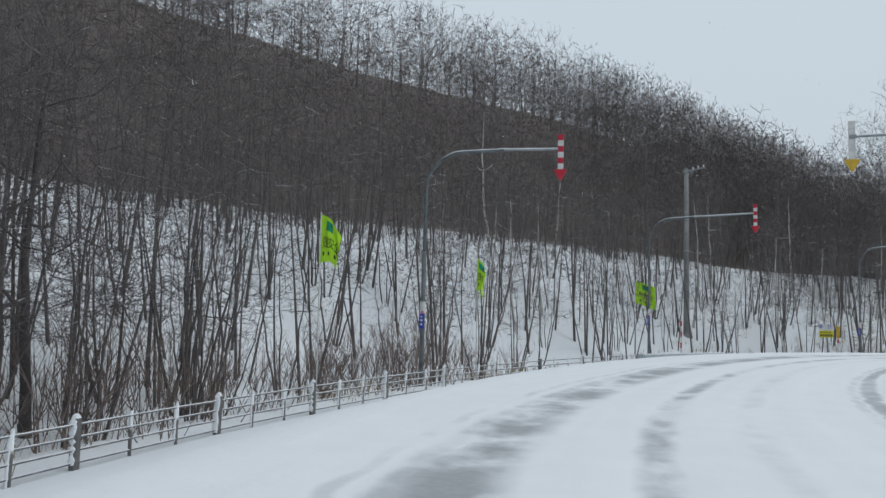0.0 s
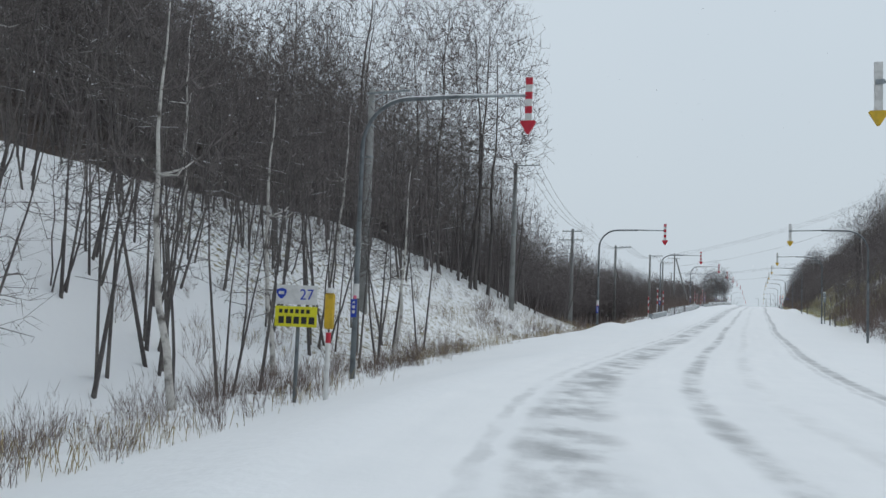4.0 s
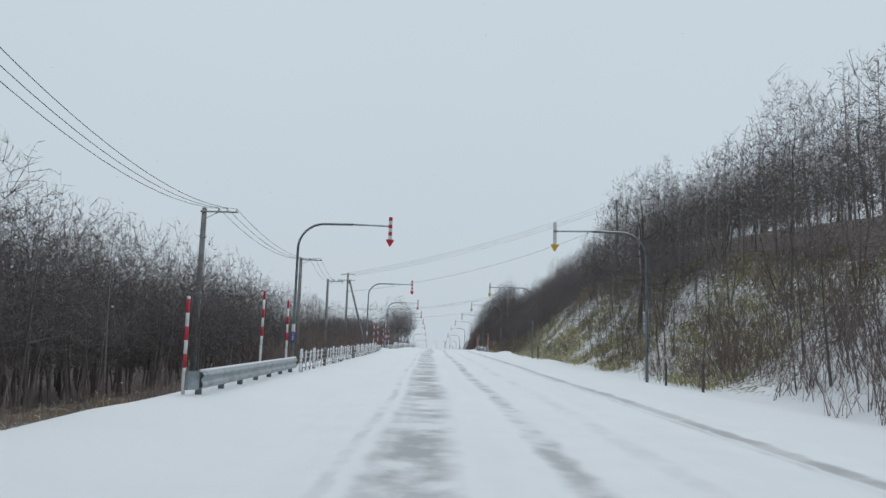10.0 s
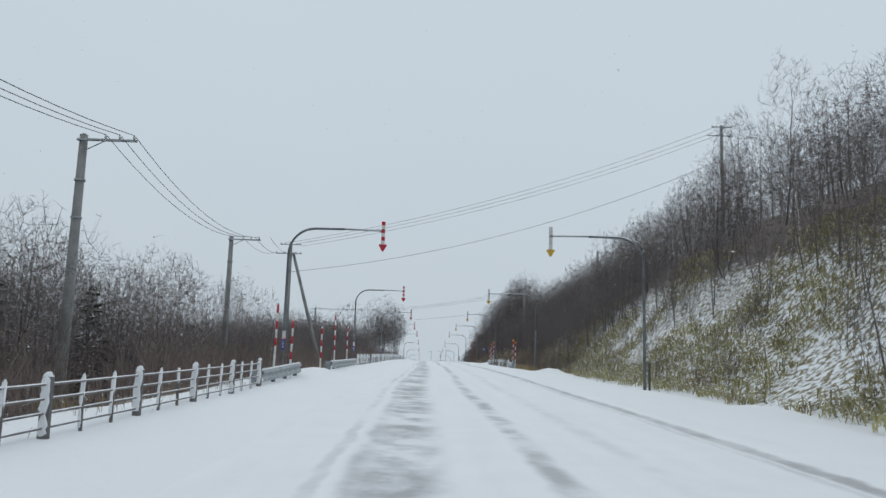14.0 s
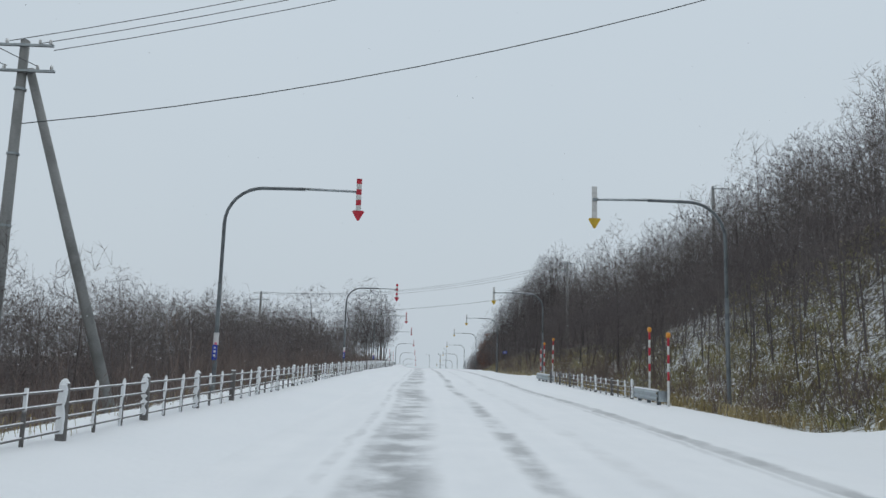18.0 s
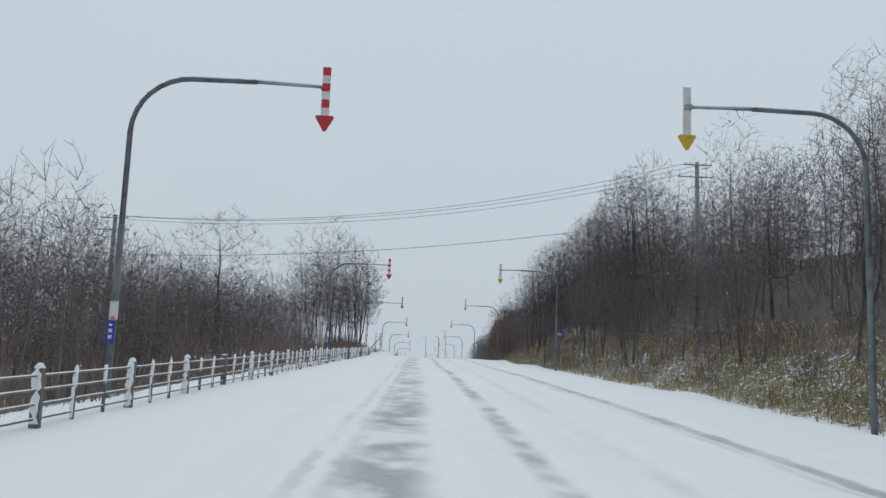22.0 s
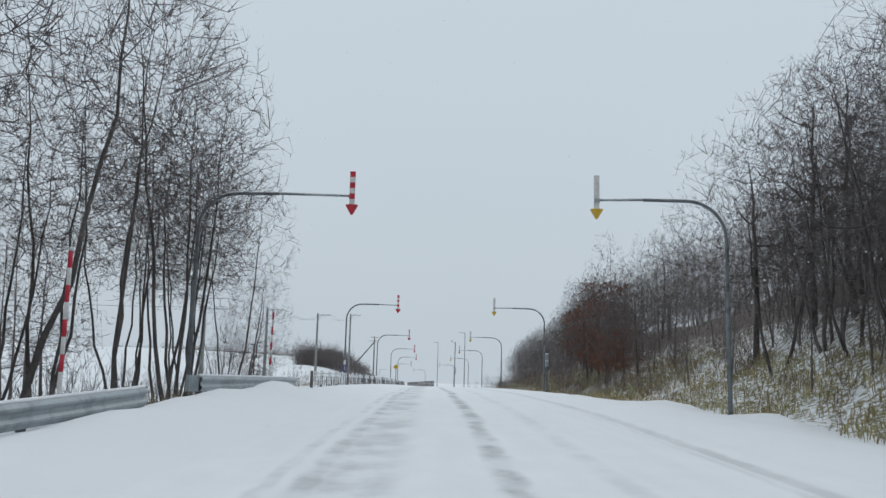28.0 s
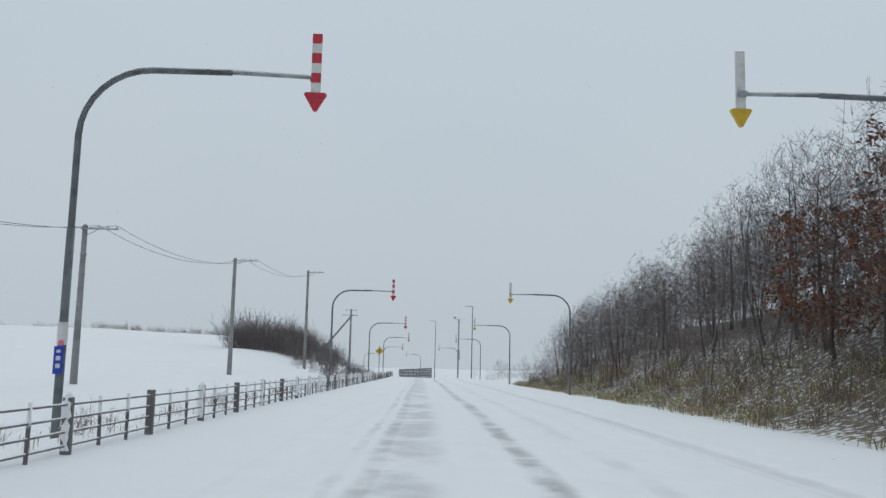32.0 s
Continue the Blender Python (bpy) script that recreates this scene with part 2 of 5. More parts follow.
    snow.inputs[1].default_value, snow.inputs[2].default_value = (0.745, 0.77, 0.795, 1), (0.92, 0.93, 0.94, 1)
    scuff = noise_uv(2.2, 0.12, 8.0, 11)
    l.new(math_node('ADD', math_node('MULTIPLY', scuff, 0.55), math_node('MULTIPLY', streak, 0.45)), snow.inputs[0])
    ice = n.new("ShaderNodeMixRGB")
    ice.inputs[1].default_value, ice.inputs[2].default_value = (0.15, 0.16, 0.17, 1), (0.34, 0.355, 0.37, 1)
    l.new(grit, ice.inputs[0])
    mix = n.new("ShaderNodeMixRGB")
    l.new(worn, mix.inputs[0])
    l.new(snow.outputs[0], mix.inputs[1])
    l.new(ice.outputs[0], mix.inputs[2])
    l.new(mix.outputs[0], b.inputs["Base Color"])
    rr = n.new("ShaderNodeMapRange")
    rr.inputs[3].default_value, rr.inputs[4].default_value = 0.8, 0.5
    l.new(worn, rr.inputs[0])
    l.new(rr.outputs[0], b.inputs["Roughness"])
    h = math_node('SUBTRACT', math_node('MULTIPLY', drift, 0.6), math_node('MULTIPLY', worn, 1.0))
    bp = n.new("ShaderNodeBump")
    bp.inputs["Strength"].default_value, bp.inputs["Distance"].default_value = 0.5, 0.05
    l.new(math_node('ADD', h, math_node('MULTIPLY', grit, 0.2)), bp.inputs["Height"])
    l.new(bp.outputs[0], b.inputs["Normal"])
    return m


SNOW_GROUND = ground_material()
SNOW_ROAD = road_material()
SNOW_CAP = mat("fresh_snow", (0.84, 0.855, 0.87), 0.75, vary=0.05, scale=4, bump=0.4, second=(0.78, 0.80, 0.83))
BARK = mat("grey_brown_bark", (0.098, 0.088, 0.086), 0.95, vary=0.3, scale=1.2, fine=18, bump=0.6, second=(0.15, 0.135, 0.125), snow=0.12)
BARK_DARK = mat("dark_bark", (0.068, 0.060, 0.058), 0.95, vary=0.3, scale=1.2, fine=18, bump=0.6, second=(0.11, 0.098, 0.092), snow=0.06)
BIRCH = mat("pale_birch_bark", (0.55, 0.53, 0.50), 0.85, vary=0.2, scale=3.0, fine=20, bump=0.4, second=(0.10, 0.09, 0.08), amount=0.35, snow=0.25)
TWIG = mat("bare_twigs", (0.146, 0.127, 0.124), 0.95, vary=0.25, scale=0.25, fine=12, bump=0.1, second=(0.19, 0.168, 0.165), island=0.25)
TWIG_RED = mat("reddish_twigs", (0.165, 0.128, 0.115), 0.95, vary=0.25, scale=0.4, fine=12, bump=0.1, second=(0.21, 0.165, 0.145), island=0.3)
NEEDLE = mat("dark_needles", (0.035, 0.045, 0.035), 0.9, vary=0.25, scale=2, fine=20, bump=0.2, snow=0.12)
TWIG_DARK = mat("dark_bare_twigs", (0.112, 0.097, 0.099), 0.95, vary=0.25, scale=0.25, fine=12, bump=0.1, second=(0.15, 0.132, 0.13), island=0.3)
GRASS = mat("withered_grass", (0.30, 0.235, 0.115), 0.9, vary=0.2, scale=0.5, fine=15, bump=0.1, second=(0.20, 0.135, 0.075), island=0.3, snow=0.15)
STRAW = mat("tan_verge_grass", (0.34, 0.275, 0.135), 0.85, vary=0.2, scale=0.4, fine=15, bump=0.1, second=(0.22, 0.165, 0.09), island=0.4, snow=0.12)
SASA = mat("dwarf_bamboo_leaves", (0.37, 0.34, 0.165), 0.7, vary=0.2, scale=0.6, fine=15, bump=0.1, second=(0.30, 0.25, 0.135), island=0.4, snow=0.36)
DRYLEAF = mat("withered_oak_leaves", (0.20, 0.085, 0.05), 0.85, vary=0.2, scale=0.8, fine=15, bump=0.1, second=(0.10, 0.06, 0.04), island=0.35)
STEEL = mat("galvanised_steel", (0.36, 0.40, 0.42), 0.45, 0.55, vary=0.15, scale=3, fine=60, bump=0.05, second=(0.26, 0.29, 0.31))
STEEL_DARK = mat("weathered_steel", (0.17, 0.19, 0.20), 0.55, 0.5, vary=0.2, scale=3, fine=60, bump=0.1, second=(0.11, 0.12, 0.13))
RAILING = mat("brown_painted_railing", (0.135, 0.128, 0.125), 0.55, 0.3, vary=0.2, scale=4, fine=60, bump=0.1, second=(0.19, 0.185, 0.18), snow=0.55)
CONCRETE = mat("pole_concrete", (0.27, 0.275, 0.27), 0.9, vary=0.15, scale=1.2, fine=30, bump=0.2, second=(0.20, 0.205, 0.20))
RED = mat("red_reflective_sheet", (0.52, 0.022, 0.045), 0.45, vary=0.06, scale=6, bump=0.03, second=(0.44, 0.02, 0.04))
WHITE = mat("white_reflective_sheet", (0.66, 0.66, 0.65), 0.5, vary=0.08, scale=6, bump=0.03, second=(0.55, 0.55, 0.54))
AMBER = mat("amber_reflective_sheet", (0.62, 0.40, 0.03), 0.45, vary=0.08, scale=6, bump=0.03, second=(0.5, 0.33, 0.03))
BLUE = mat("blue_sign_sheet", (0.015, 0.05, 0.42), 0.45, vary=0.05, scale=6, bump=0.02, second=(0.015, 0.05, 0.36))
YELLOW = mat("yellow_sign_sheet", (0.68, 0.64, 0.02), 0.45, vary=0.05, scale=6, bump=0.02, second=(0.6, 0.55, 0.02))
BLACK = mat("black_lettering", (0.02, 0.02, 0.022), 0.6, vary=0.05, bump=0.02)
FLAG = mat("lime_flag_cloth", (0.46, 0.80, 0.03), 0.85, vary=0.06, scale=5, fine=200, bump=0.1, second=(0.40, 0.74, 0.03))
FLAG_GREEN = mat("green_flag_print", (0.01, 0.30, 0.16), 0.85, vary=0.05, bump=0.05)
PINK = mat("pink_reflector", (0.75, 0.18, 0.28), 0.5, vary=0.05, bump=0.02)
ORANGE = mat("orange_lamp_lens", (0.75, 0.30, 0.03), 0.35, vary=0.05, bump=0.02)
WIRE = mat("black_cable", (0.06, 0.065, 0.07), 0.6, vary=0.1, bump=0.02)


# ---- mesh tools ----
class Shape:
    """Gathers points and triangles or quads of one part."""

    def __init__(self):
        self.v, self.f = [], []

    def tube(self, pts, radii, n=6, cap=True):
        pts = [Vector(p) for p in pts]
        base = len(self.v)
        side = None
        for i, p in enumerate(pts):
            d = (pts[min(i + 1, len(pts) - 1)] - pts[max(i - 1, 0)]).normalized()
            if side is None:
                side = d.orthogonal().normalized()
            side = (side - d * side.dot(d)).normalized()
            up = d.cross(side)
            r = radii[i] if isinstance(radii, (list, tuple)) else radii
            for k in range(n):
                a = 2 * math.pi * k / n
                q = p + (side * math.cos(a) + up * math.sin(a)) * r
                self.v.append((q.x, q.y, q.z))
        for i in range(len(pts) - 1):
            for k in range(n):
                a, b = base + i * n + k, base + i * n + (k + 1) % n
                self.f.append((a, b, b + n, a + n))
        if cap:
            self.f.append(tuple(base + k for k in reversed(range(n))))
            self.f.append(tuple(base + (len(pts) - 1) * n + k for k in range(n)))
        return self

    def box(self, centre, size, turn=None, bevel=0.0):
        bm = bmesh.new()
        bmesh.ops.create_cube(bm, size=1.0)
        bmesh.ops.scale(bm, vec=size, verts=bm.verts)
        if bevel:
            bmesh.ops.bevel(bm, geom=list(bm.edges), offset=bevel, segments=1, affect='EDGES')
        m = Matrix.Translation(centre) @ (turn.to_4x4() if turn else Matrix())
        base = len(self.v)
        bm.verts.index_update()
        for q in bm.verts:
            p = m @ q.co
            self.v.append((p.x, p.y, p.z))
        for q in bm.faces:
            self.f.append(tuple(base + w.index for w in q.verts))
        bm.free()
        return self

    def plate(self, outline, y, thick, m=None):
        """A flat plate of the outline [(x, z)] with the thickness along y."""
        base, k = len(self.v), len(outline)
        for yy in (y, y + thick):
            for x, z in outline:
                p = Vector((x, yy, z))
                p = m @ p if m else p
                self.v.append((p.x, p.y, p.z))
        self.f.append(tuple(range(base, base + k)))
        self.f.append(tuple(base + k + i for i in reversed(range(k))))
        for i in range(k):
            j = (i + 1) % k
            self.f.append((base + j, base + i, base + k + i, base + k + j))
        return self

    def sweep(self, profile, pts, ups=None):
        """Sweeps the open profile [(across, up)] along level points."""
        base, k = len(self.v), len(profile)
        for i, p in enumerate(pts):
            p = Vector(p)
            d = Vector(pts[min(i + 1, len(pts) - 1)]) - Vector(pts[max(i - 1, 0)])
            d.z = 0
            d.normalize()
            s = Vector((d.y, -d.x, 0))
            for a, u in profile:
                q = p + s * a + Vector((0, 0, u))
                self.v.append((q.x, q.y, q.z))
        for i in range(len(pts) - 1):
            for j in range(k - 1):
                a = base + i * k + j
                self.f.append((a, a + 1, a + 1 + k, a + k))
        return self

    def mesh(self, name, material, smooth=False):
        me = bpy.data.meshes.new(name)
        me.from_pydata(self.v, [], self.f)
        me.materials.append(material)
        if smooth:
            me.polygons.foreach_set("use_smooth", [True] * len(me.polygons))
        me.update()
        return me


def part(name, shape, material, parent, label="", smooth=False):
    me = shape if isinstance(shape, bpy.types.Mesh) else shape.mesh(name, material, smooth)
    ob = new(name, me)
    ob.parent = parent
    return tagged(ob, label)


def thing(name, label, category, group="", m=None, kind=""):
    ob = new(name)
    ob.empty_display_size = 0.2
    if m:
        ob.matrix_world = m
    return tagged(ob, label, category, group, kind)


def big_mesh(name, verts, tris, material, smooth=True):
    me = bpy.data.meshes.new(name)
    me.vertices.add(len(verts))
    me.vertices.foreach_set("co", np.asarray(verts, dtype=np.float32).ravel())
    me.loops.add(len(tris) * 3)
    me.loops.foreach_set("vertex_index", np.asarray(tris, dtype=np.int32).ravel())
    me.polygons.add(len(tris))
    me.polygons.foreach_set("loop_start", np.arange(len(tris), dtype=np.int32) * 3)
    me.polygons.foreach_set("use_smooth", np.full(len(tris), smooth))
    me.materials.append(material)
    me.update(calc_edges=True)
    me.validate()
    return me


# ---- plan of the road ----
RP = np.array(ROAD)
seg = np.hypot(np.diff(RP[:, 0]), np.diff(RP[:, 1]))
RS = np.concatenate([[0], np.cumsum(seg)])
S0 = float(np.interp(0.0, RP[:, 1], RS))          # station 0 lies where y = 0


def smooth_line(step=2.0):
    """Centre line resampled and rounded, as station, x, y, z."""
    s = np.arange(0, RS[-1], step)
    out = [s - S0]
    for k in range(3):
        a = np.interp(s, RS, RP[:, k])
        w = 9 if k < 2 else 13
        pad = np.concatenate([2 * a[0] - a[w:0:-1], a, 2 * a[-1] - a[-2:-w - 2:-1]])
        ker = np.hanning(2 * w + 1)
        out.append(np.convolve(pad, ker / ker.sum(), 'same')[w:-w])
    return np.array(out).T


LINE = smooth_line()
LT = np.gradient(LINE[:, 1:3], axis=0)
LT /= np.hypot(LT[:, 0], LT[:, 1])[:, None]


def at_station(s, d=0.0):
    """World x, y and the road's height at a station and a distance to the right of the centre."""
    x, y, z = (np.interp(s, LINE[:, 0], LINE[:, k]) for k in (1, 2, 3))
    tx, ty = np.interp(s, LINE[:, 0], LT[:, 0]), np.interp(s, LINE[:, 0], LT[:, 1])
    k = np.hypot(tx, ty)
    tx, ty = tx / k, ty / k
    near = np.minimum(d, 22.0)
    x2, y2 = x + ty * near, y - tx * near
    return x2 + np.maximum(np.asarray(d) - 22.0, 0), y2, z


def heading(s):
    return math.atan2(np.interp(s, LINE[:, 0], LT[:, 1]), np.interp(s, LINE[:, 0], LT[:, 0]))


# how high the cut or the fall stands beside the road, by station
LEFT_EDGE = [(-200, -0.75), (-80, -0.75), (-58, 0.12), (-40, 0.2), (10, 0.2), (300, 0.16), (700, 0.1)]
# heaps thrown up by the plough: station, distance from the centre, height, length
MOUNDS = [(-44, -6.2, 0.35, 3.0), (33, -6.0, 0.25, 2.0), (35.5, -6.1, 0.2, 1.5), (170.5, -5.7, 0.25, 1.6), (175, -5.3, 0.35, 2.4), (181.0, -5.5, 0.4, 1.3), (178.3, -5.4, 0.35, 1.2), (186.5, -5.6, 0.5, 1.1), (184.0, -5.4, 0.35, 1.3),
          (62, 7.8, 0.5, 2.2), (58, 8.2, 0.3, 2.0), (104.5, 6.6, 0.3, 1.6), (194, 8.2, 0.35, 2.0), (186, 8.4, 0.35, 2.5), (-45, 8.0, 0.35, 3.0), (-52, 8.3, 0.3, 2.0), (24, 8.0, 0.2, 2.5), (121, 8.0, 0.2, 2.0), (160, 8.2, 0.25, 2.5)]
LEFT_CREST = [(-200, 5.2), (-105, 5.4), (-85, 6.2), (-64, 5.7), (-52, 5.6), (-41, 4.8), (-33, 3.7), (-28, 2.4), (-21, -0.4), (-12, -2.0), (0, -2.5), (60, -2.6), (130, -2.4), (180, -1.8), (205, -1.2), (235, -0.6), (270, 0.8), (300, 2.6), (330, 4.6), (380, 7.6), (420, 9.0), (700, 9.0)]
LEFT_FAR = [(-200, 28.0), (-110, 28.0), (-85, 27.0), (-70, 26.0), (-55, 24.0), (-40, 17.0), (-28, 9.0), (-18, 3.0), (0, -0.5), (40, -1.5), (180, -0.5), (230, 2.5), (420, 10.2), (700, 16.0)]
RIGHT_CREST = [(-200, 4.0), (-60, 4.0), (-30, 5.5), (0, 8.0), (28, 10.5), (60, 11.0), (90, 9.0), (125, 7.0), (165, 7.5), (195, 7.0), (225, 6.0), (255, 6.0), (285, 5.0), (310, 2.5), (340, 0.5), (420, -1.0), (700, -3.0)]
RIGHT_FAR = [(-200, 14.0), (-40, 18.0), (0, 20.0), (60, 20.0), (120, 15.0), (200, 14.0), (280, 10.0), (340, 3.0), (700, 0.0)]


def table(t, s):
    a = np.array(t)
    return np.interp(s, a[:, 0], a[:, 1])


def lumps(x, y, z=0.0):
    return noise.noise(Vector((x, y, z)))


def ground_height(s, d):
    """Height above the road's own level."""
    s, d = np.asarray(s, float), np.asarray(d, float)
    a = np.abs(d)
    edge = table(LEFT_EDGE, s)
    wide = np.interp(s, [-80, -58], [3.2, 1.6])
    bank_l = np.where(a < 4.4, np.interp(a, [0, 3.4, 4.4], [0.0, 0.02, 0.06]), 0.06 + (edge - 0.06) * np.clip((a - 4.4) / wide, 0, 1))
    bank_r = np.interp(a, [0, 3.4, 5.0, 6.5, 9.2], [0.0, 0.02, 0.06, -0.02, -0.42])
    lc, lf, rc, rf = table(LEFT_CREST, s), table(LEFT_FAR, s), table(RIGHT_CREST, s), table(RIGHT_FAR, s)
    def blend(a, x0, x1):
        t = np.clip((a - x0) / (x1 - x0), 0, 1)
        return t * t * (3 - 2 * t)
    dip = np.interp(s, [-80, -58, -48, -34, -10, 0], [-0.4, -0.6, -0.8, -1.3, -1.2, -0.6])
    left = edge + dip * blend(a, 5.0 + wide, 8.4 + wide) + (lc - edge - dip) * blend(a, 6.6 + wide, 22.0) + (lf - lc) * np.where(s < 20, blend(a, 21.5, 56), blend(a, 22, 80))
    left = np.where(a < 4.6 + wide, bank_l, left)
    right = -0.42 + (rc + 0.42) * blend(a, 8.6, 22.0) + (rf - rc) * blend(a, 20, 75)
    right = np.where(a < 9.2, bank_r, right)
    for ms, md, mh, mr in MOUNDS:
        bank_l, left = bank_l, left + np.where(d < 0, mh * np.exp(-(((s - ms) / mr) ** 2 + ((d - md) / 0.9) ** 2)), 0)
        right = right + np.where(d > 0, mh * np.exp(-(((s - ms) / mr) ** 2 + ((d - md) / 0.9) ** 2)), 0)
    return np.where(d < 0, left, right)


def ground_at(x, y):
    """Height of the ground under a point, by the nearest station."""
    k = int(np.argmin((LINE[:, 1] - x) ** 2 + (LINE[:, 2] - y) ** 2))
    s = LINE[k, 0] + float((np.array([x, y]) - LINE[k, 1:3]) @ LT[k])
    d = float((x - LINE[k, 1]) * LT[k, 1] - (y - LINE[k, 2]) * LT[k, 0])
    return float(np.interp(s, LINE[:, 0], LINE[:, 3]) + ground_height(s, d) + rough(x, y, d))


def station_of(x, y):
    k = int(np.argmin((LINE[:, 1] - x) ** 2 + (LINE[:, 2] - y) ** 2))
    return float(LINE[k, 0] + (np.array([x, y]) - LINE[k, 1:3]) @ LT[k])


def rough(x, y, d):
    a = abs(d)
    if a < 4.0:
        return 0.0
    w = min(1.0, (a - 4.0) / 4.0)
    f = min(1.0, max(0.0, (a - 10.0) / 20.0))
    return w * (0.10 * lumps(x * 0.45, y * 0.45) + 0.05 * lumps(x * 1.3, y * 1.3, 4)) + f * 0.8 * lumps(x * 0.07, y * 0.07, 9)


def build_ground():
    cross = np.concatenate([[-900, -600, -400, -280, -200, -150, -115, -90, -75, -62, -52, -44, -38], np.arange(-34, -9.9, 1.2), np.arange(-9.4, -3.9, 0.45)])
    cross = np.concatenate([cross, [-3.95], [3.95], -cross[::-1]])
    cross = np.unique(np.round(cross, 3))
    st = np.concatenate([np.arange(LINE[0, 0], 330, 1.5), np.arange(330, LINE[-1, 0], 8)])
    verts, cover, us = [], [], []
    for s in st:
        x, y, z = at_station(s, cross)
        h = ground_height(s, cross)
        crest = (table(LEFT_CREST, s), table(RIGHT_CREST, s))
        for k, d in enumerate(cross):
            verts.append((x[k], y[k], z + h[k] + rough(x[k], y[k], d)))
            a = abs(d)
            c = 0.0
            verge = float(np.interp(s, [60, 70, 103, 112], [8.6, 6.6, 6.6, 8.4]))
            if d > verge:
                c = float(np.interp(s, [-10, 15, 30, 92, 102, 176, 186, 204, 212, 260], [0.46, 0.46, 0.49, 0.49, 0.56, 0.56, 0.47, 0.47, 0.58, 0.58])) * min(1, (a - verge) / 1.2) * (1.0 if -10 < s < 310 else 0.7 if s < 0 else 0.45)
                # litter under the woods, with the gloom between the trees painted into its colour
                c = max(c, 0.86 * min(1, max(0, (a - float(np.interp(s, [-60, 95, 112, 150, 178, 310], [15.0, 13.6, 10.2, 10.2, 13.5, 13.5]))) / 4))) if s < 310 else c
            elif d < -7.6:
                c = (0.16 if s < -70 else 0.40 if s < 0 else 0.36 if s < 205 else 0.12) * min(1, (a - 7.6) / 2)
                # the same painted gloom under the left-hand woods and in the hollow
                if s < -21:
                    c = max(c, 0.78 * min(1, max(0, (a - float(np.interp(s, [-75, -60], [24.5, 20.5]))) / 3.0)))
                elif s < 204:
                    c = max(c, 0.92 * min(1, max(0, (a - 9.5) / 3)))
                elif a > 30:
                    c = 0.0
            # open snow past the belt of woods
            c *= 1 - min(1, max(0, (a - 62) / 25))
            cover.append(c)
    n = len(cross)
    faces = []
    for i in range(len(st) - 1):
        for k in range(n - 1):
            if cross[k] >= -3.96 and cross[k + 1] <= 3.96:
                continue
            a = i * n + k
            faces.append((a, a + 1, a + 1 + n, a + n))
    me = bpy.data.meshes.new("ground")
    me.from_pydata(verts, [], faces)
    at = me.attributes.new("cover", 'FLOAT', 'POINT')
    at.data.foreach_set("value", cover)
    me.polygons.foreach_set("use_smooth", [True] * len(me.polygons))
    me.materials.append(SNOW_GROUND)
    me.update()
    return tagged(new("ground", me), "snow-covered verges, slopes and fields beside the road", "ground", kind="structure")


def build_road():
    cross = np.concatenate([[-3.95, -3.6], np.arange(-3.3, 3.31, 0.15), [3.6, 3.95]])
    st = np.concatenate([np.arange(LINE[0, 0], 330, 1.0), np.arange(330, LINE[-1, 0], 8)])
    n = len(cross)
    verts, faces, uvs = [], [], []
    for s in st:
        x, y, z = at_station(s, cross)
        h = ground_height(s, cross)
        for k, d in enumerate(cross):
            rut = 0.0
            for c, w, dep in ((-1.95, 0.5, 0.018), (-0.2, 0.3, 0.014), (3.05, 0.28, 0.02)):
                rut -= dep * math.exp(-((d - c) / w) ** 2)
            edge = 1.0 if abs(d) < 3.9 else 0.0
            verts.append((x[k], y[k], z + h[k] + edge * (rut + 0.012 * lumps(x[k] * 0.9, y[k] * 0.9, 2))))
            uvs.append((d, s))
    for i in range(len(st) - 1):
        for k in range(n - 1):
            a = i * n + k
            faces.append((a, a + 1, a + 1 + n, a + n))
    me = bpy.data.meshes.new("road")
    me.from_pydata(verts, [], faces)
    layer = me.uv_layers.new(name="road")
    idx = np.empty(len(me.loops), dtype=np.int32)
    me.loops.foreach_get("vertex_index", idx)
    layer.data.foreach_set("uv", np.array(uvs, dtype=np.float32)[idx].ravel())
    me.polygons.foreach_set("use_smooth", [True] * len(me.polygons))
    me.materials.append(SNOW_ROAD)
    me.update()
    return tagged(new("road", me), "two-lane road under packed snow with worn grey wheel tracks", "road", kind="structure")


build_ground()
build_road()


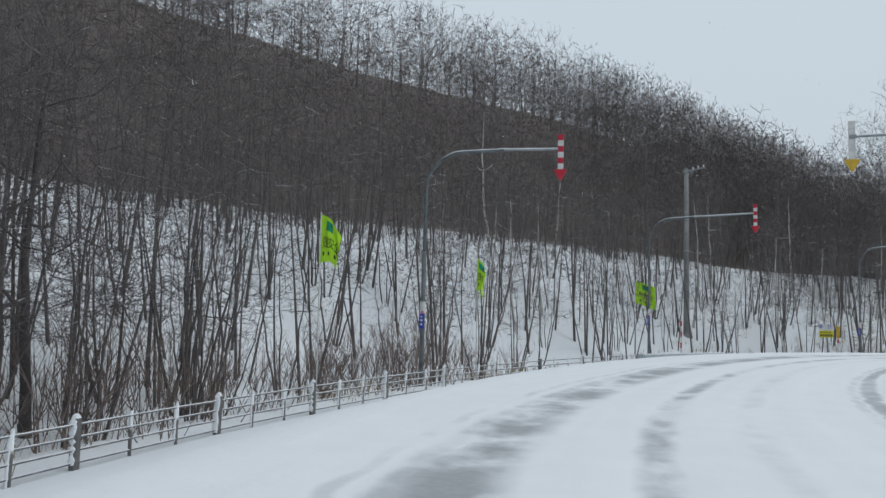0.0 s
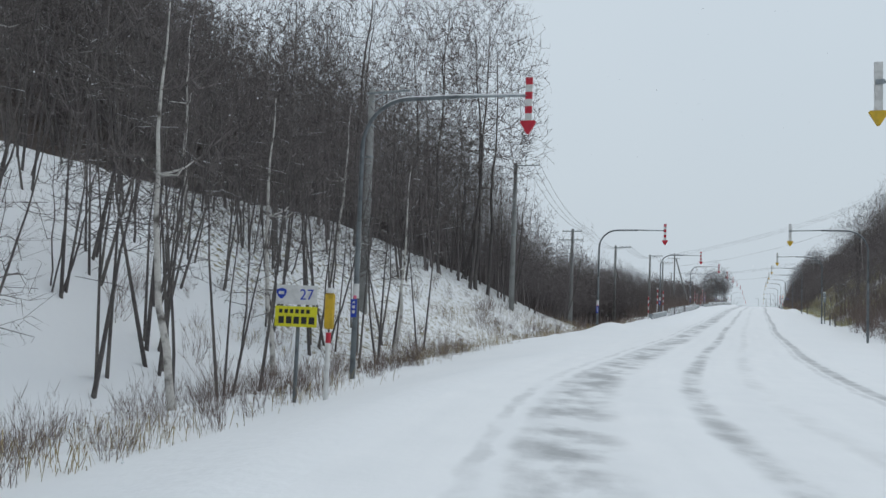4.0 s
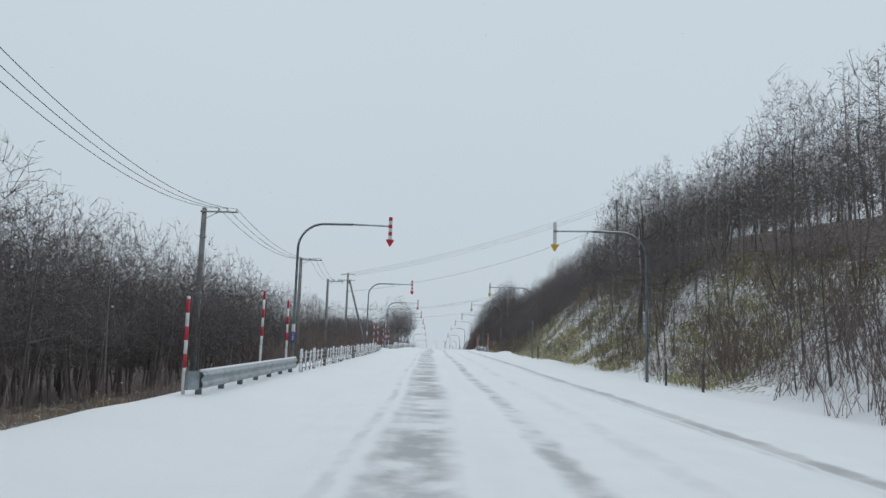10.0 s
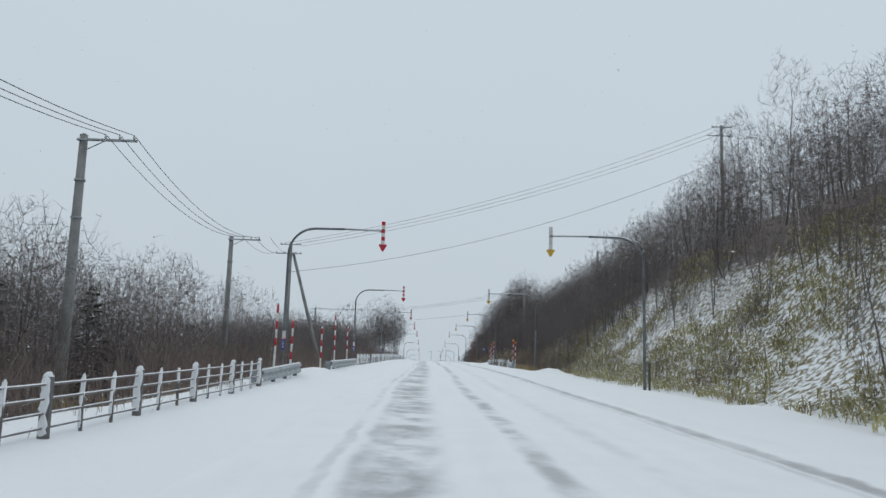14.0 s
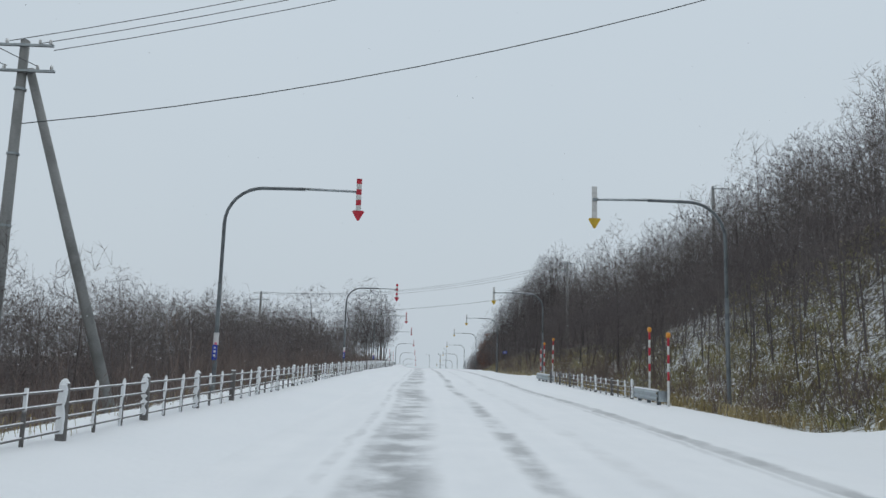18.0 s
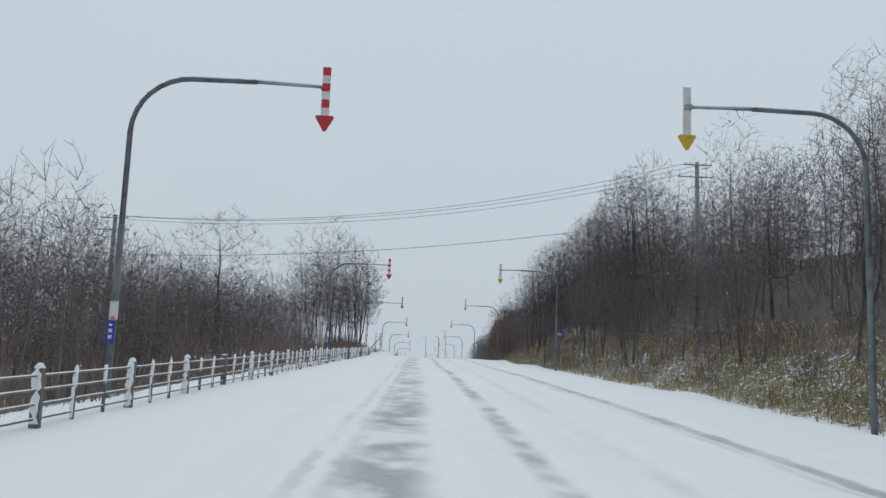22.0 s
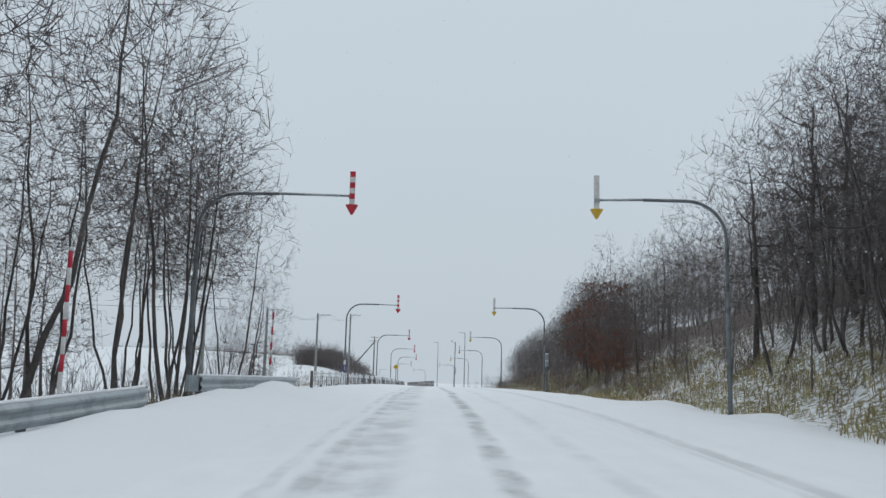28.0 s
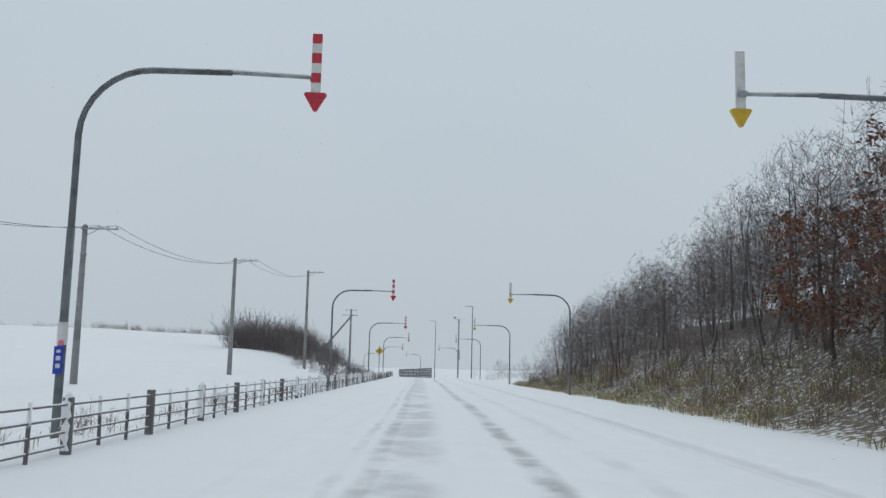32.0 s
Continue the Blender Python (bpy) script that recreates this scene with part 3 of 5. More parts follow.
# ---- overhanging marker posts with arrows ----
def marker_post(side, reach, drop):
    """A tall steel post bent over the road edge, with a striped arrow that points down at the edge line. It leans out towards +x."""
    ob = thing("marker_post", "bent steel post with a red and white striped arrow" if side < 0 else
               "bent steel post with a white arrow tipped in amber", "road marker", "overhanging road edge markers")
    top, r = ARROW_CENTRE + 0.72 - drop, 1.15
    lower = [(0, 0, -1.2), (0, 0, 1.5), (0, 0, 3.4)]
    part("post", Shape().tube(lower, [0.068, 0.068, 0.064], 12), STEEL_DARK, ob, smooth=True)
    bend = [(0, 0, 3.4), (0, 0, top - r)]
    for k in range(1, 9):
        a = math.pi / 2 * k / 8
        bend.append((r - r * math.cos(a), 0, top - r + r * math.sin(a)))
    bend.append((2.45, 0, top + 0.01))
    part("bent_arm", Shape().tube(bend, [0.056] * 2 + [0.050] * 8 + [0.045], 10), STEEL_DARK, ob, smooth=True)
    part("arm_end", Shape().tube([(2.40, 0, top + 0.01), (reach - 0.05, 0, top - 0.02)], 0.029, 8), STEEL, ob, "bright galvanised end of the arm", smooth=True)
    cap = [(x, 0, z + 0.047) for x, _, z in bend[5:]] + [(reach - 0.1, 0, top + 0.012)]
    part("snow_line", Shape().tube(cap, [0.012, 0.016, 0.018, 0.02, 0.02, 0.02, 0.016], 6), SNOW_CAP, ob, "thin line of snow", smooth=True)
    for x in (2.38, 2.05):
        part("clamp", Shape().box((x, 0, top + 0.03), (0.06, 0.07, 0.05), bevel=0.01), STEEL_DARK, ob)
    # the arrow: a flat box of stripes with a triangular head
    ztop, zhead, ztip, w = ARROW_CENTRE + 1.13, ARROW_CENTRE + 0.10, ARROW_CENTRE - 0.22, 0.082
    if side < 0:
        for k in range(6):
            a, b = ztop + (zhead - ztop) * k / 6, ztop + (zhead - ztop) * (k + 1) / 6
            part("stripe", Shape().box((reach, 0, (a + b) / 2), (2 * w, 0.05, abs(a - b)), bevel=0.004), RED if k % 2 == 0 else WHITE, ob)
    else:
        part("shaft", Shape().box((reach, 0, (ztop + zhead) / 2), (2 * w, 0.05, ztop - zhead), bevel=0.004), WHITE, ob)
    hw = 0.19
    outline = [(reach - hw, zhead - 0.03), (reach - hw + 0.03, zhead), (reach + hw - 0.03, zhead), (reach + hw, zhead - 0.03), (reach + 0.03, ztip + 0.01), (reach, ztip), (reach - 0.03, ztip + 0.01)]
    part("arrow_head", Shape().plate(outline, -0.035, 0.07), RED if side < 0 else AMBER, ob, "red triangular tip" if side < 0 else "amber triangular tip")
    part("bracket", Shape().box((reach - 0.02, 0.045, top - 0.02), (0.17, 0.05, 0.10), bevel=0.008), STEEL, ob)
    return ob


made_posts = {}
for k, (rx, ry, ax, ay, z) in enumerate(ARROWS):
    u = Vector((ax - rx, ay - ry, 0)).normalized()
    ang = math.degrees(math.atan2(u.y, u.x))
    reach, drop = (5.5 if k == 1 else 4.15 if k < 7 else 3.85), (0.34 if k >= 9 else 0.0)
    for side, turn in ((-1, ang), (1, ang + 180)):
        if k == 9:
            reach = 4.7 if side < 0 else 3.85
        p = Vector((rx, ry, 0)) - u * reach if side < 0 else Vector((ax, ay, 0)) + u * reach
        m = pose(p.x, p.y, z, 0, 0, turn)
        if (side, reach, drop) in made_posts:
            copy_thing(made_posts[side, reach, drop], m)
        else:
            made_posts[side, reach, drop] = marker_post(side, reach, drop)
            made_posts[side, reach, drop].matrix_world = m
# three more pairs over the far end of the road
for s in (336, 374, 425):
    h = math.degrees(heading(s))
    for side, d, turn in ((-1, -7.55, h - 90), (1, 7.55, h + 90)):
        x, y, z = at_station(s, d)
        copy_thing(made_posts[side, 3.85, 0.34], pose(float(x), float(y), float(z), 0, 0, turn))


# ---- railings ----
def place(s, d, up=0.0):
    s -= 0.8 if s > -60 else 0.0
    x, y, z = at_station(s, d)
    return Vector((float(x), float(y), float(z) + float(ground_height(s, d)) + up))


def level(s, d, up=0.0):
    """A point at a height over the road's own level."""
    x, y, z = at_station(s, d)
    return Vector((float(x), float(y), float(z) + up))


thin_post = Shape().tube([(0, 0, -0.5), (0, 0, 0.66)], 0.026, 8).mesh("thin_post", RAILING, True)
thick_post = Shape().box((0, 0, 0.10), (0.115, 0.11, 1.20), bevel=0.02).mesh("thick_post", RAILING)


def snow_crust(seed, half, top):
    """Wet snow driven against the front of a post: one ragged upright crust with notches and a low cap."""
    rnd = random.Random(seed)
    sh = Shape()
    n, z, rings = 8, rnd.uniform(-0.02, 0.08), []
    while z < top - 0.05:
        notch = rnd.random() < 0.16
        w = half * (rnd.uniform(0.25, 0.5) if notch else rnd.uniform(0.9, 1.1))
        rings.append((z, rnd.uniform(-0.25, 0.25) * half, -0.04 - 0.3 * half, w, 0.012 if notch else rnd.uniform(0.25, 0.45) * half + 0.012))
        z += rnd.uniform(0.03, 0.09)
    rings += [(top - 0.03, 0.0, -0.3 * half, half, 0.8 * half), (top, 0.0, -0.1 * half, half * 0.9, half * 0.85), (top + 0.025, 0.1 * half, 0.0, half * 0.4, half * 0.4)]
    for k, (z, x, y, rx, ry) in enumerate(rings):
        for q in range(n):
            t = 2 * math.pi * q / n
            g = rnd.uniform(0.93, 1.06)
            sh.v.append((x + rx * g * math.cos(t), y + ry * g * math.sin(t), z))
        if k:
            for q in range(n):
                p0, p1 = (k - 1) * n + q, (k - 1) * n + (q + 1) % n
                sh.f.append((p0, p1, p1 + n, p0 + n))
    sh.f.append(tuple(reversed(range(n))))
    sh.f.append(tuple(len(sh.v) - n + q for q in range(n)))
    return sh.mesh("stuck_snow", SNOW_CAP)


LUMPS = [snow_crust(k, 0.054, 0.715) for k in range(7)]
THIN_LUMPS = [snow_crust(40 + k, 0.022, 0.665) for k in range(6)]


def railing(s0, s1, d, label, crusted=0.75):
    ob = thing("railing", label, "railing", "roadside railings")
    n = max(1, round((s1 - s0) / 1.0))
    rnd = random.Random(int(s0 * 7))
    rails = [[] for _ in range(4)]
    for k in range(n + 1):
        s = s0 + (s1 - s0) * k / n
        p = place(s, d)
        turn = math.degrees(heading(s)) - 90
        q = part("post", thick_post if k % 3 == 0 else thin_post, None, ob)
        q.matrix_world = pose(p.x, p.y, p.z, rnd.uniform(-1, 1), rnd.uniform(-1, 1), turn)
        if rnd.random() < (crusted if k % 3 else 0.4 + 0.6 * crusted):
            c = part("stuck_snow", THIN_LUMPS[rnd.randrange(6)] if k % 3 else LUMPS[rnd.randrange(7)], None, q, "crust of wet snow")
            c.matrix_parent_inverse = Matrix()
            c.matrix_basis = pose(0, 0, 0)
        for j in range(4):
            rails[j].append(p + Vector((0, 0, 0.10 + 0.165 * j)))
    for j in range(4):
        part("rail", Shape().tube(rails[j], 0.018, 6), RAILING, ob, smooth=True)
    return ob


# ---- guard rails ----
def guard_rail(s0, s1, d, label, buried=0.25):
    """A corrugated steel beam on posts with a curled end."""
    ob = thing("guard_rail", label, "guard rail", "corrugated guard rails")
    face = 1 if d < 0 else -1
    prof = [(0.0, 0.0), (0.035, 0.02), (0.075, 0.075), (0.075, 0.105), (0.03, 0.15), (0.03, 0.20), (0.075, 0.245), (0.075, 0.275), (0.035, 0.33), (0.0, 0.35)]
    prof = [(face * a, u) for a, u in prof] + [(face * (a - 0.006), u) for a, u in reversed(prof)]
    n = max(2, int((s1 - s0) / 1.0))
    pts = [place(s0 + (s1 - s0) * k / n, d, 0.36 - buried) for k in range(n + 1)]
    for k, p in enumerate(pts):
        p.z = pts[0].z + (pts[-1].z - pts[0].z) * k / n
    part("beam", Shape().sweep(prof, pts), STEEL, ob, "galvanised corrugated beam", smooth=False)
    snow = [(q + Vector((0, 0, 0.352))) for q in pts]
    part("snow_cap", Shape().tube(snow, 0.03, 6), SNOW_CAP, ob, "thin ridge of snow", smooth=True)
    for p, q in ((pts[0], pts[1]), (pts[-1], pts[-2])):
        dr = (p - q).normalized()
        away = Vector((-dr.y, dr.x, 0)) if (Vector((-dr.y, dr.x, 0)).dot(p - level((s0 + s1) / 2, 0)) > 0) else Vector((dr.y, -dr.x, 0))
        curl = Shape()
        c = p + dr * 0.02
        line = [c + dr * 0.16 * math.sin(a) + away * 0.14 * (1 - math.cos(a)) for a in [math.pi * j / 7 for j in range(8)]]
        for z0 in (0.0,):
            curl.sweep([(0.0, 0.0), (0.0, 0.35), (0.012, 0.35), (0.012, 0.0), (0.0, 0.0)], line)
        part("curled_end", curl, STEEL, ob)
    m = max(2, round((s1 - s0) / 2.0))
    for k in range(m + 1):
        s = s0 + 0.3 + (s1 - s0 - 0.6) * k / m
        p = place(s, d - face * 0.10)
        part("post", Shape().tube([p + Vector((0, 0, -0.4)), p + Vector((0, 0, 0.70 - buried))], 0.065, 10), STEEL_DARK, ob, smooth=True)
    return ob


railing(-140, -94.0, -7.6, "brown pipe railing plastered with wet snow on the bend")
railing(-11.3, 24.5, -6.05, "brown pipe railing with snow-crusted posts above the wooded hollow")
railing(55.5, 169.5, -6.05, "long brown pipe railing with snow-crusted posts beside the woods")
railing(197.5, 345, -6.05, "long brown pipe railing with snow-crusted posts beside the snowy field", 0.2)
railing(77.2, 95.6, 6.0, "short brown pipe railing below the wooded slope", 0.25)
guard_rail(-93.4, -86.9, -7.5, "grey corrugated guard rail below the birch slope", 0.1)
guard_rail(-22.6, -11.6, -6.2, "grey corrugated guard rail edged with snow")
guard_rail(25.0, 31.6, -6.1, "grey corrugated guard rail edged with snow", 0.3)
guard_rail(41.0, 54.6, -6.1, "grey corrugated guard rail sunk in the snow", 0.3)
guard_rail(170.2, 178.2, -6.2, "grey corrugated guard rail half buried in ploughed snow", 0.36)
guard_rail(181.6, 194.4, -6.2, "grey corrugated guard rail half buried in ploughed snow", 0.3)
guard_rail(73.9, 76.8, 6.0, "short grey corrugated guard rail on short posts")
guard_rail(96.2, 101.4, 6.0, "short grey corrugated guard rail on short posts")


# ---- striped snow poles ----
def snow_pole(height, top):
    ob = thing("snow_pole", {"disc": "red and white striped snow pole with a round reflector", "lamp": "red and white striped snow pole with an orange lamp",
                             "plain": "red and white striped snow pole"}[top], "snow pole", "striped snow poles")
    k, z = 0, height
    while z > 0.05:
        step = 0.27 if z > height * 0.38 else z + 0.6
        part("stripe" if step < 0.5 else "shaft", Shape().tube([(0, 0, z - step), (0, 0, z)], 0.036, 10), (RED if k % 2 == 0 else WHITE) if step < 0.5 else WHITE, ob, smooth=True)
        z -= step
        k += 1
    if top == "disc":
        part("reflector", Shape().tube([(0, -0.02, height + 0.07), (0, 0.02, height + 0.07)], 0.075, 16), WHITE, ob, "round white reflector")
    elif top == "lamp":
        part("lamp", Shape().tube([(0, 0, height), (0, 0, height + 0.04), (0, 0, height + 0.14), (0, 0, height + 0.17)], [0.05, 0.075, 0.075, 0.03], 12), ORANGE, ob, "orange lamp lens", smooth=True)
    else:
        part("cap", Shape().tube([(0, 0, height), (0, 0, height + 0.06)], [0.042, 0.03], 10), WHITE, ob, smooth=True)
    return ob


POLES = {}
for s, d, hgt, top in ((-22.3, -6.6, 1.85, "plain"), (-14.3, -6.8, 2.5, "disc"), (-11.1, -6.6, 2.35, "plain"), (29.4, -6.6, 2.4, "plain"), (31.4, -6.4, 1.9, "disc"),
                       (39.5, -6.4, 1.9, "plain"), (46.8, -6.6, 2.8, "disc"), (53.8, -6.6, 2.35, "plain"), (73.5, 6.2, 2.15, "lamp"), (75.8, 6.25, 2.4, "lamp"),
                       (96.4, 6.2, 2.5, "lamp"), (100.1, 6.25, 2.3, "lamp"), (100.9, 6.15, 2.0, "plain"),
                       (176.5, -6.9, 2.65, "plain"), (192.8, -6.9, 2.75, "plain"), (-89.3, -8.2, 2.2, "plain")):
    p = place(s, d)
    m = pose(p.x, p.y, p.z, 0.8 * math.sin(s), 0.8 * math.cos(s * 3), 0)
    if (hgt, top) in POLES:
        copy_thing(POLES[hgt, top], m)
    else:
        POLES[hgt, top] = snow_pole(hgt, top)
        POLES[hgt, top].matrix_world = m


# ---- utility poles and wires ----
def utility_pole(p, top, kind, strut=0):
    """A tapered concrete pole from the ground to its top, with a one-sided or a double crossarm."""
    ob = thing("utility_pole", {"side": "grey concrete utility pole with a one-sided crossarm", "cross": "grey concrete utility pole with a double crossarm"}[kind] + (" and a leaning strut" if strut else ""),
               "utility pole", "roadside utility poles")
    foot = ground_at(p[0], p[1]) - 1.0
    a, b = Vector((p[0], p[1], foot)), Vector((p[0], p[1], top))
    part("pole", Shape().tube([a, b], [0.19, 0.125], 14), CONCRETE, ob, smooth=True)
    part("pole_cap", Shape().tube([b, b + Vector((0, 0, 0.05))], [0.13, 0.05], 12), STEEL_DARK, ob)
    for z in (foot + (top - foot) * 0.55, foot + (top - foot) * 0.72, top - 1.5):
        part("band", Shape().tube([(p[0], p[1], z), (p[0], p[1], z + 0.06)], 0.175, 14), STEEL, ob)
    x0, x1 = (-0.15, 1.75) if kind == "side" else (-0.9, 0.9)
    arms = [top - 0.18] if kind == "side" else [top - 0.18, top - 0.95]
    for k, z in enumerate(arms):
        w0, w1 = (x0, x1) if k == 0 or kind == "side" else (-1.25, 1.0)
        part("crossarm", Shape().box((p[0] + (w0 + w1) / 2, p[1] - 0.14, z), (w1 - w0, 0.075, 0.075), bevel=0.006), STEEL, ob)
        for x in ((0.75, 1.2, 1.65) if kind == "side" else (w0 + 0.1, -0.45, 0.5, w1 - 0.1)):
            part("insulator", Shape().tube([(p[0] + x, p[1] - 0.14, z + 0.03), (p[0] + x, p[1] - 0.14, z + 0.08), (p[0] + x, p[1] - 0.14, z + 0.17)], [0.02, 0.05, 0.035], 8), WHITE, ob, "white porcelain insulator", smooth=True)
    if kind == "side":
        part("arm_brace", Shape().tube([(p[0] + 0.1, p[1] - 0.14, top - 0.55), (p[0] + 0.75, p[1] - 0.14, top - 0.2)], 0.018, 6), STEEL, ob)
    if strut:
        f = Vector((p[0] + strut, p[1] + 1.5, 0))
        f.z = ground_at(f.x, f.y) - 0.5
        part("strut", Shape().tube([f, b + Vector((0.22, 0, -0.85))], [0.17, 0.12], 12), CONCRETE, ob, "leaning concrete strut", smooth=True)
    return ob


def wire(a, b, sag, r=0.012):
    pts = []
    for k in range(17):
        t = k / 16
        q = Vector(a).lerp(Vector(b), t)
        q.z -= sag * 4 * t * (1 - t)
        pts.append(q)
    me = Shape().tube(pts, r, 5).mesh("power_line", WIRE, True)
    return tagged(new("power_line", me), "thin black overhead cable sagging between poles", "cable", "overhead cables")


UP = [(-11.5, -84.3, 8.0, "side"), (-12.5, -63.6, 6.75, "side"), (-13.4, -40.2, 7.9, "side"), (-13.4, -22.0, 5.2, "cross"), (-13.4, 0.85, 5.55, "side"), (-12.8, 27.2, 6.33, "side"), (-13.4, 49.3, 6.64, "side")]
for x, y, z, kind in UP:
    utility_pole((x, y), z, kind)
utility_pole((-13.4, 69.7), 9.45, "cross", 3.0)
utility_pole((23.0, 67.9), 20.5, "cross")
utility_pole((-21.4, 144.4), 9.1, "cross")
utility_pole((15.3, 141.5), 13.5, "cross")
utility_pole((21.4, 109.9), 15.6, "side")
utility_pole((20.1, 126.5), 13.0, "side")
for x, y, z in ((-17.0, 219.2, 5.1), (-19.15, 251.3, 6.95), (-16.7, 273.3, 7.63), (-14.9, 300.3, 9.13)):
    utility_pole((x, y), z, "side")
utility_pole((-13.0, 334.0), 6.3, "cross", -5.0)
for a, b in ((2, 3), (3, 4), (4, 5), (5, 6)):
    for dx in (0.75, 1.2, 1.65):
        wire((UP[a][0] + dx, UP[a][1] - 0.14, UP[a][2]), (UP[b][0] + dx, UP[b][1] - 0.14, UP[b][2]), 0.9)
for dx in (-1.15, -0.4, 0.5):
    wire((-13.4 + dx + 1.8, 49.2, 6.64), (-13.4 + dx, 69.6, 8.65), 0.5)
for dz, dx in ((0.0, -0.4), (-0.05, 0.5), (-0.25, 0.9)):
    wire((-13.4 + dx, 69.6, 9.4 + dz), (23.0 + dx, 67.8, 20.4 + dz), 1.1)
    wire((-21.4 + dx, 144.3, 9.1 + dz), (15.3 + dx, 141.4, 13.5 + dz), 1.5)
wire((-13.4, 69.7, 6.95), (23.0, 67.9, 17.5), 1.6, 0.015)
wire((-21.4, 144.4, 6.6), (15.3, 141.5, 10.2), 0.9, 0.015)
UB = [(-17.0, 219.2, 5.1), (-19.15, 251.3, 6.95), (-16.7, 273.3, 7.63), (-14.9, 300.3, 9.13)]
for a, b in zip(UB, UB[1:]):
    for dx in (0.75, 1.65):
        wire((a[0] + dx, a[1] - 0.14, a[2]), (b[0] + dx, b[1] - 0.14, b[2]), 1.0)
wire((-45, 205, 6.2), (-15.4, 219.1, 5.1), 0.8)


# ---- signs, plates and flags ----
def text_on(parent, words, size, m, material, name="lettering", spread=1.0):
    cu = bpy.data.curves.new(name, 'FONT')
    cu.body, cu.size, cu.align_x, cu.align_y, cu.extrude = words, size, 'CENTER', 'CENTER', 0.002
    tmp = bpy.data.objects.new(name, cu)
    scene.collection.objects.link(tmp)
    bpy.context.view_layer.update()
    me = bpy.data.meshes.new_from_object(tmp.evaluated_get(bpy.context.evaluated_depsgraph_get()))
    bpy.data.objects.remove(tmp)
    me.materials.clear()
    me.materials.append(material)
    ob = new(name, me)
    ob.parent = parent
    ob.matrix_basis = m @ Matrix.Diagonal((spread, 1, 1, 1))
    return ob


def bars(parent, boxes, y, material):
    for x, z, w, h in boxes:
        part("lettering_bar", Shape().box((x, y, z), (w, 0.006, h)), material, parent)


def kilometre_plate(s, d, up, face):
    """A narrow blue plate strapped to a marker post."""
    p = level(s, d, up)
    ob = thing("kilometre_plate", "narrow blue plate with white marks strapped to a post", "road sign", "blue post plates", pose(p.x, p.y, p.z, 0, 0, math.degrees(heading(s)) - 90))
    part("board", Shape().box((0, 0, 0), (0.15, 0.012, 0.44), bevel=0.004), BLUE, ob)
    bars(ob, [(0, 0.14, 0.06, 0.045), (0, 0.03, 0.07, 0.07), (0, -0.09, 0.07, 0.07)], -0.009, WHITE)
    part("white_band", Shape().tube([(0, 0.09, 0.24), (0, 0.09, 0.60)], 0.080, 14), WHITE, ob, "white band round the post")
    part("reflector", Shape().tube([(0.02, -0.005, 0.27), (0.02, 0.02, 0.27)], 0.045, 12), PINK, ob)
    return ob


for k in (0, 1, 2, 3, 4, 5, 6, 7, 8, 10):
    rx, ry, ax, ay, z = ARROWS[k]
    u = Vector((ax - rx, ay - ry, 0)).normalized()
    reach = 5.5 if k == 1 else 4.15 if k < 7 else 3.85
    p = Vector((rx, ry, 0)) - u * reach
    ob = kilometre_plate(0, 0, 0, 1)
    ob.matrix_world = pose(p.x + 0.10 * u.y, p.y - 0.10 * u.x, z + 1.27, 0, 0, math.degrees(math.atan2(u.y, u.x)))


def route_sign():
    x, y = -6.3, -78.4
    s = station_of(x, y)
    p = Vector((x, y, ground_at(x, y)))
    h = math.degrees(heading(s)) - 90 + 4
    zb = level(s, 0).z
    ob = thing("route_sign", "white route board over a yellow notice board on a dark post", "road sign", m=pose(p.x, p.y, p.z, 0, 0, h) @ Matrix.Diagonal((0.86, 0.86, 0.86, 1)))
    up = (-1.89 - p.z) / 0.86
    part("post", Shape().tube([(0.02, 0.06, -0.4), (0.02, 0.06, up + 0.2)], 0.045, 10), STEEL_DARK, ob, smooth=True)
    white = part("white_board", Shape().box((-0.02, 0, up + 0.33), (0.98, 0.03, 0.44), bevel=0.01), WHITE, ob, "white board with a blue shield")
    outline = [(-0.38 + 0.12 * x, up + 0.36 + 0.12 * z) for x, z in ((-0.95, 0.7), (-0.5, 0.85), (0, 1.0), (0.5, 0.85), (0.95, 0.7), (1.0, 0.2), (0.7, -0.5), (0.25, -0.95), (0, -1.05), (-0.25, -0.95), (-0.7, -0.5), (-1.0, 0.2))]
    shield = part("shield", Shape().plate(outline, -0.024, 0.006), BLUE, white, "blue route shield")
    part("shield_marks", Shape().box((-0.38, -0.028, up + 0.37), (0.13, 0.004, 0.07)), WHITE, white)
    text_on(white, "27", 0.34, pose(0.22, -0.020, up + 0.33, 90, 0, 0), BLUE)
    yel = part("yellow_board", Shape().box((-0.02, 0, up - 0.16), (1.0, 0.03, 0.46), bevel=0.01), YELLOW, ob, "yellow notice board with black marks")
    for x in (-0.38, -0.25, -0.12, 0.01, 0.14, 0.27):
        part("lettering_bar", Shape().box((x, -0.018, up - 0.04), (0.08, 0.005, 0.09)), BLACK, yel)
    for x in (-0.36, -0.18, 0.0, 0.18, 0.36):
        part("lettering_bar", Shape().box((x, -0.018, up - 0.24), (0.13, 0.005, 0.16)), BLACK, yel)
    return ob


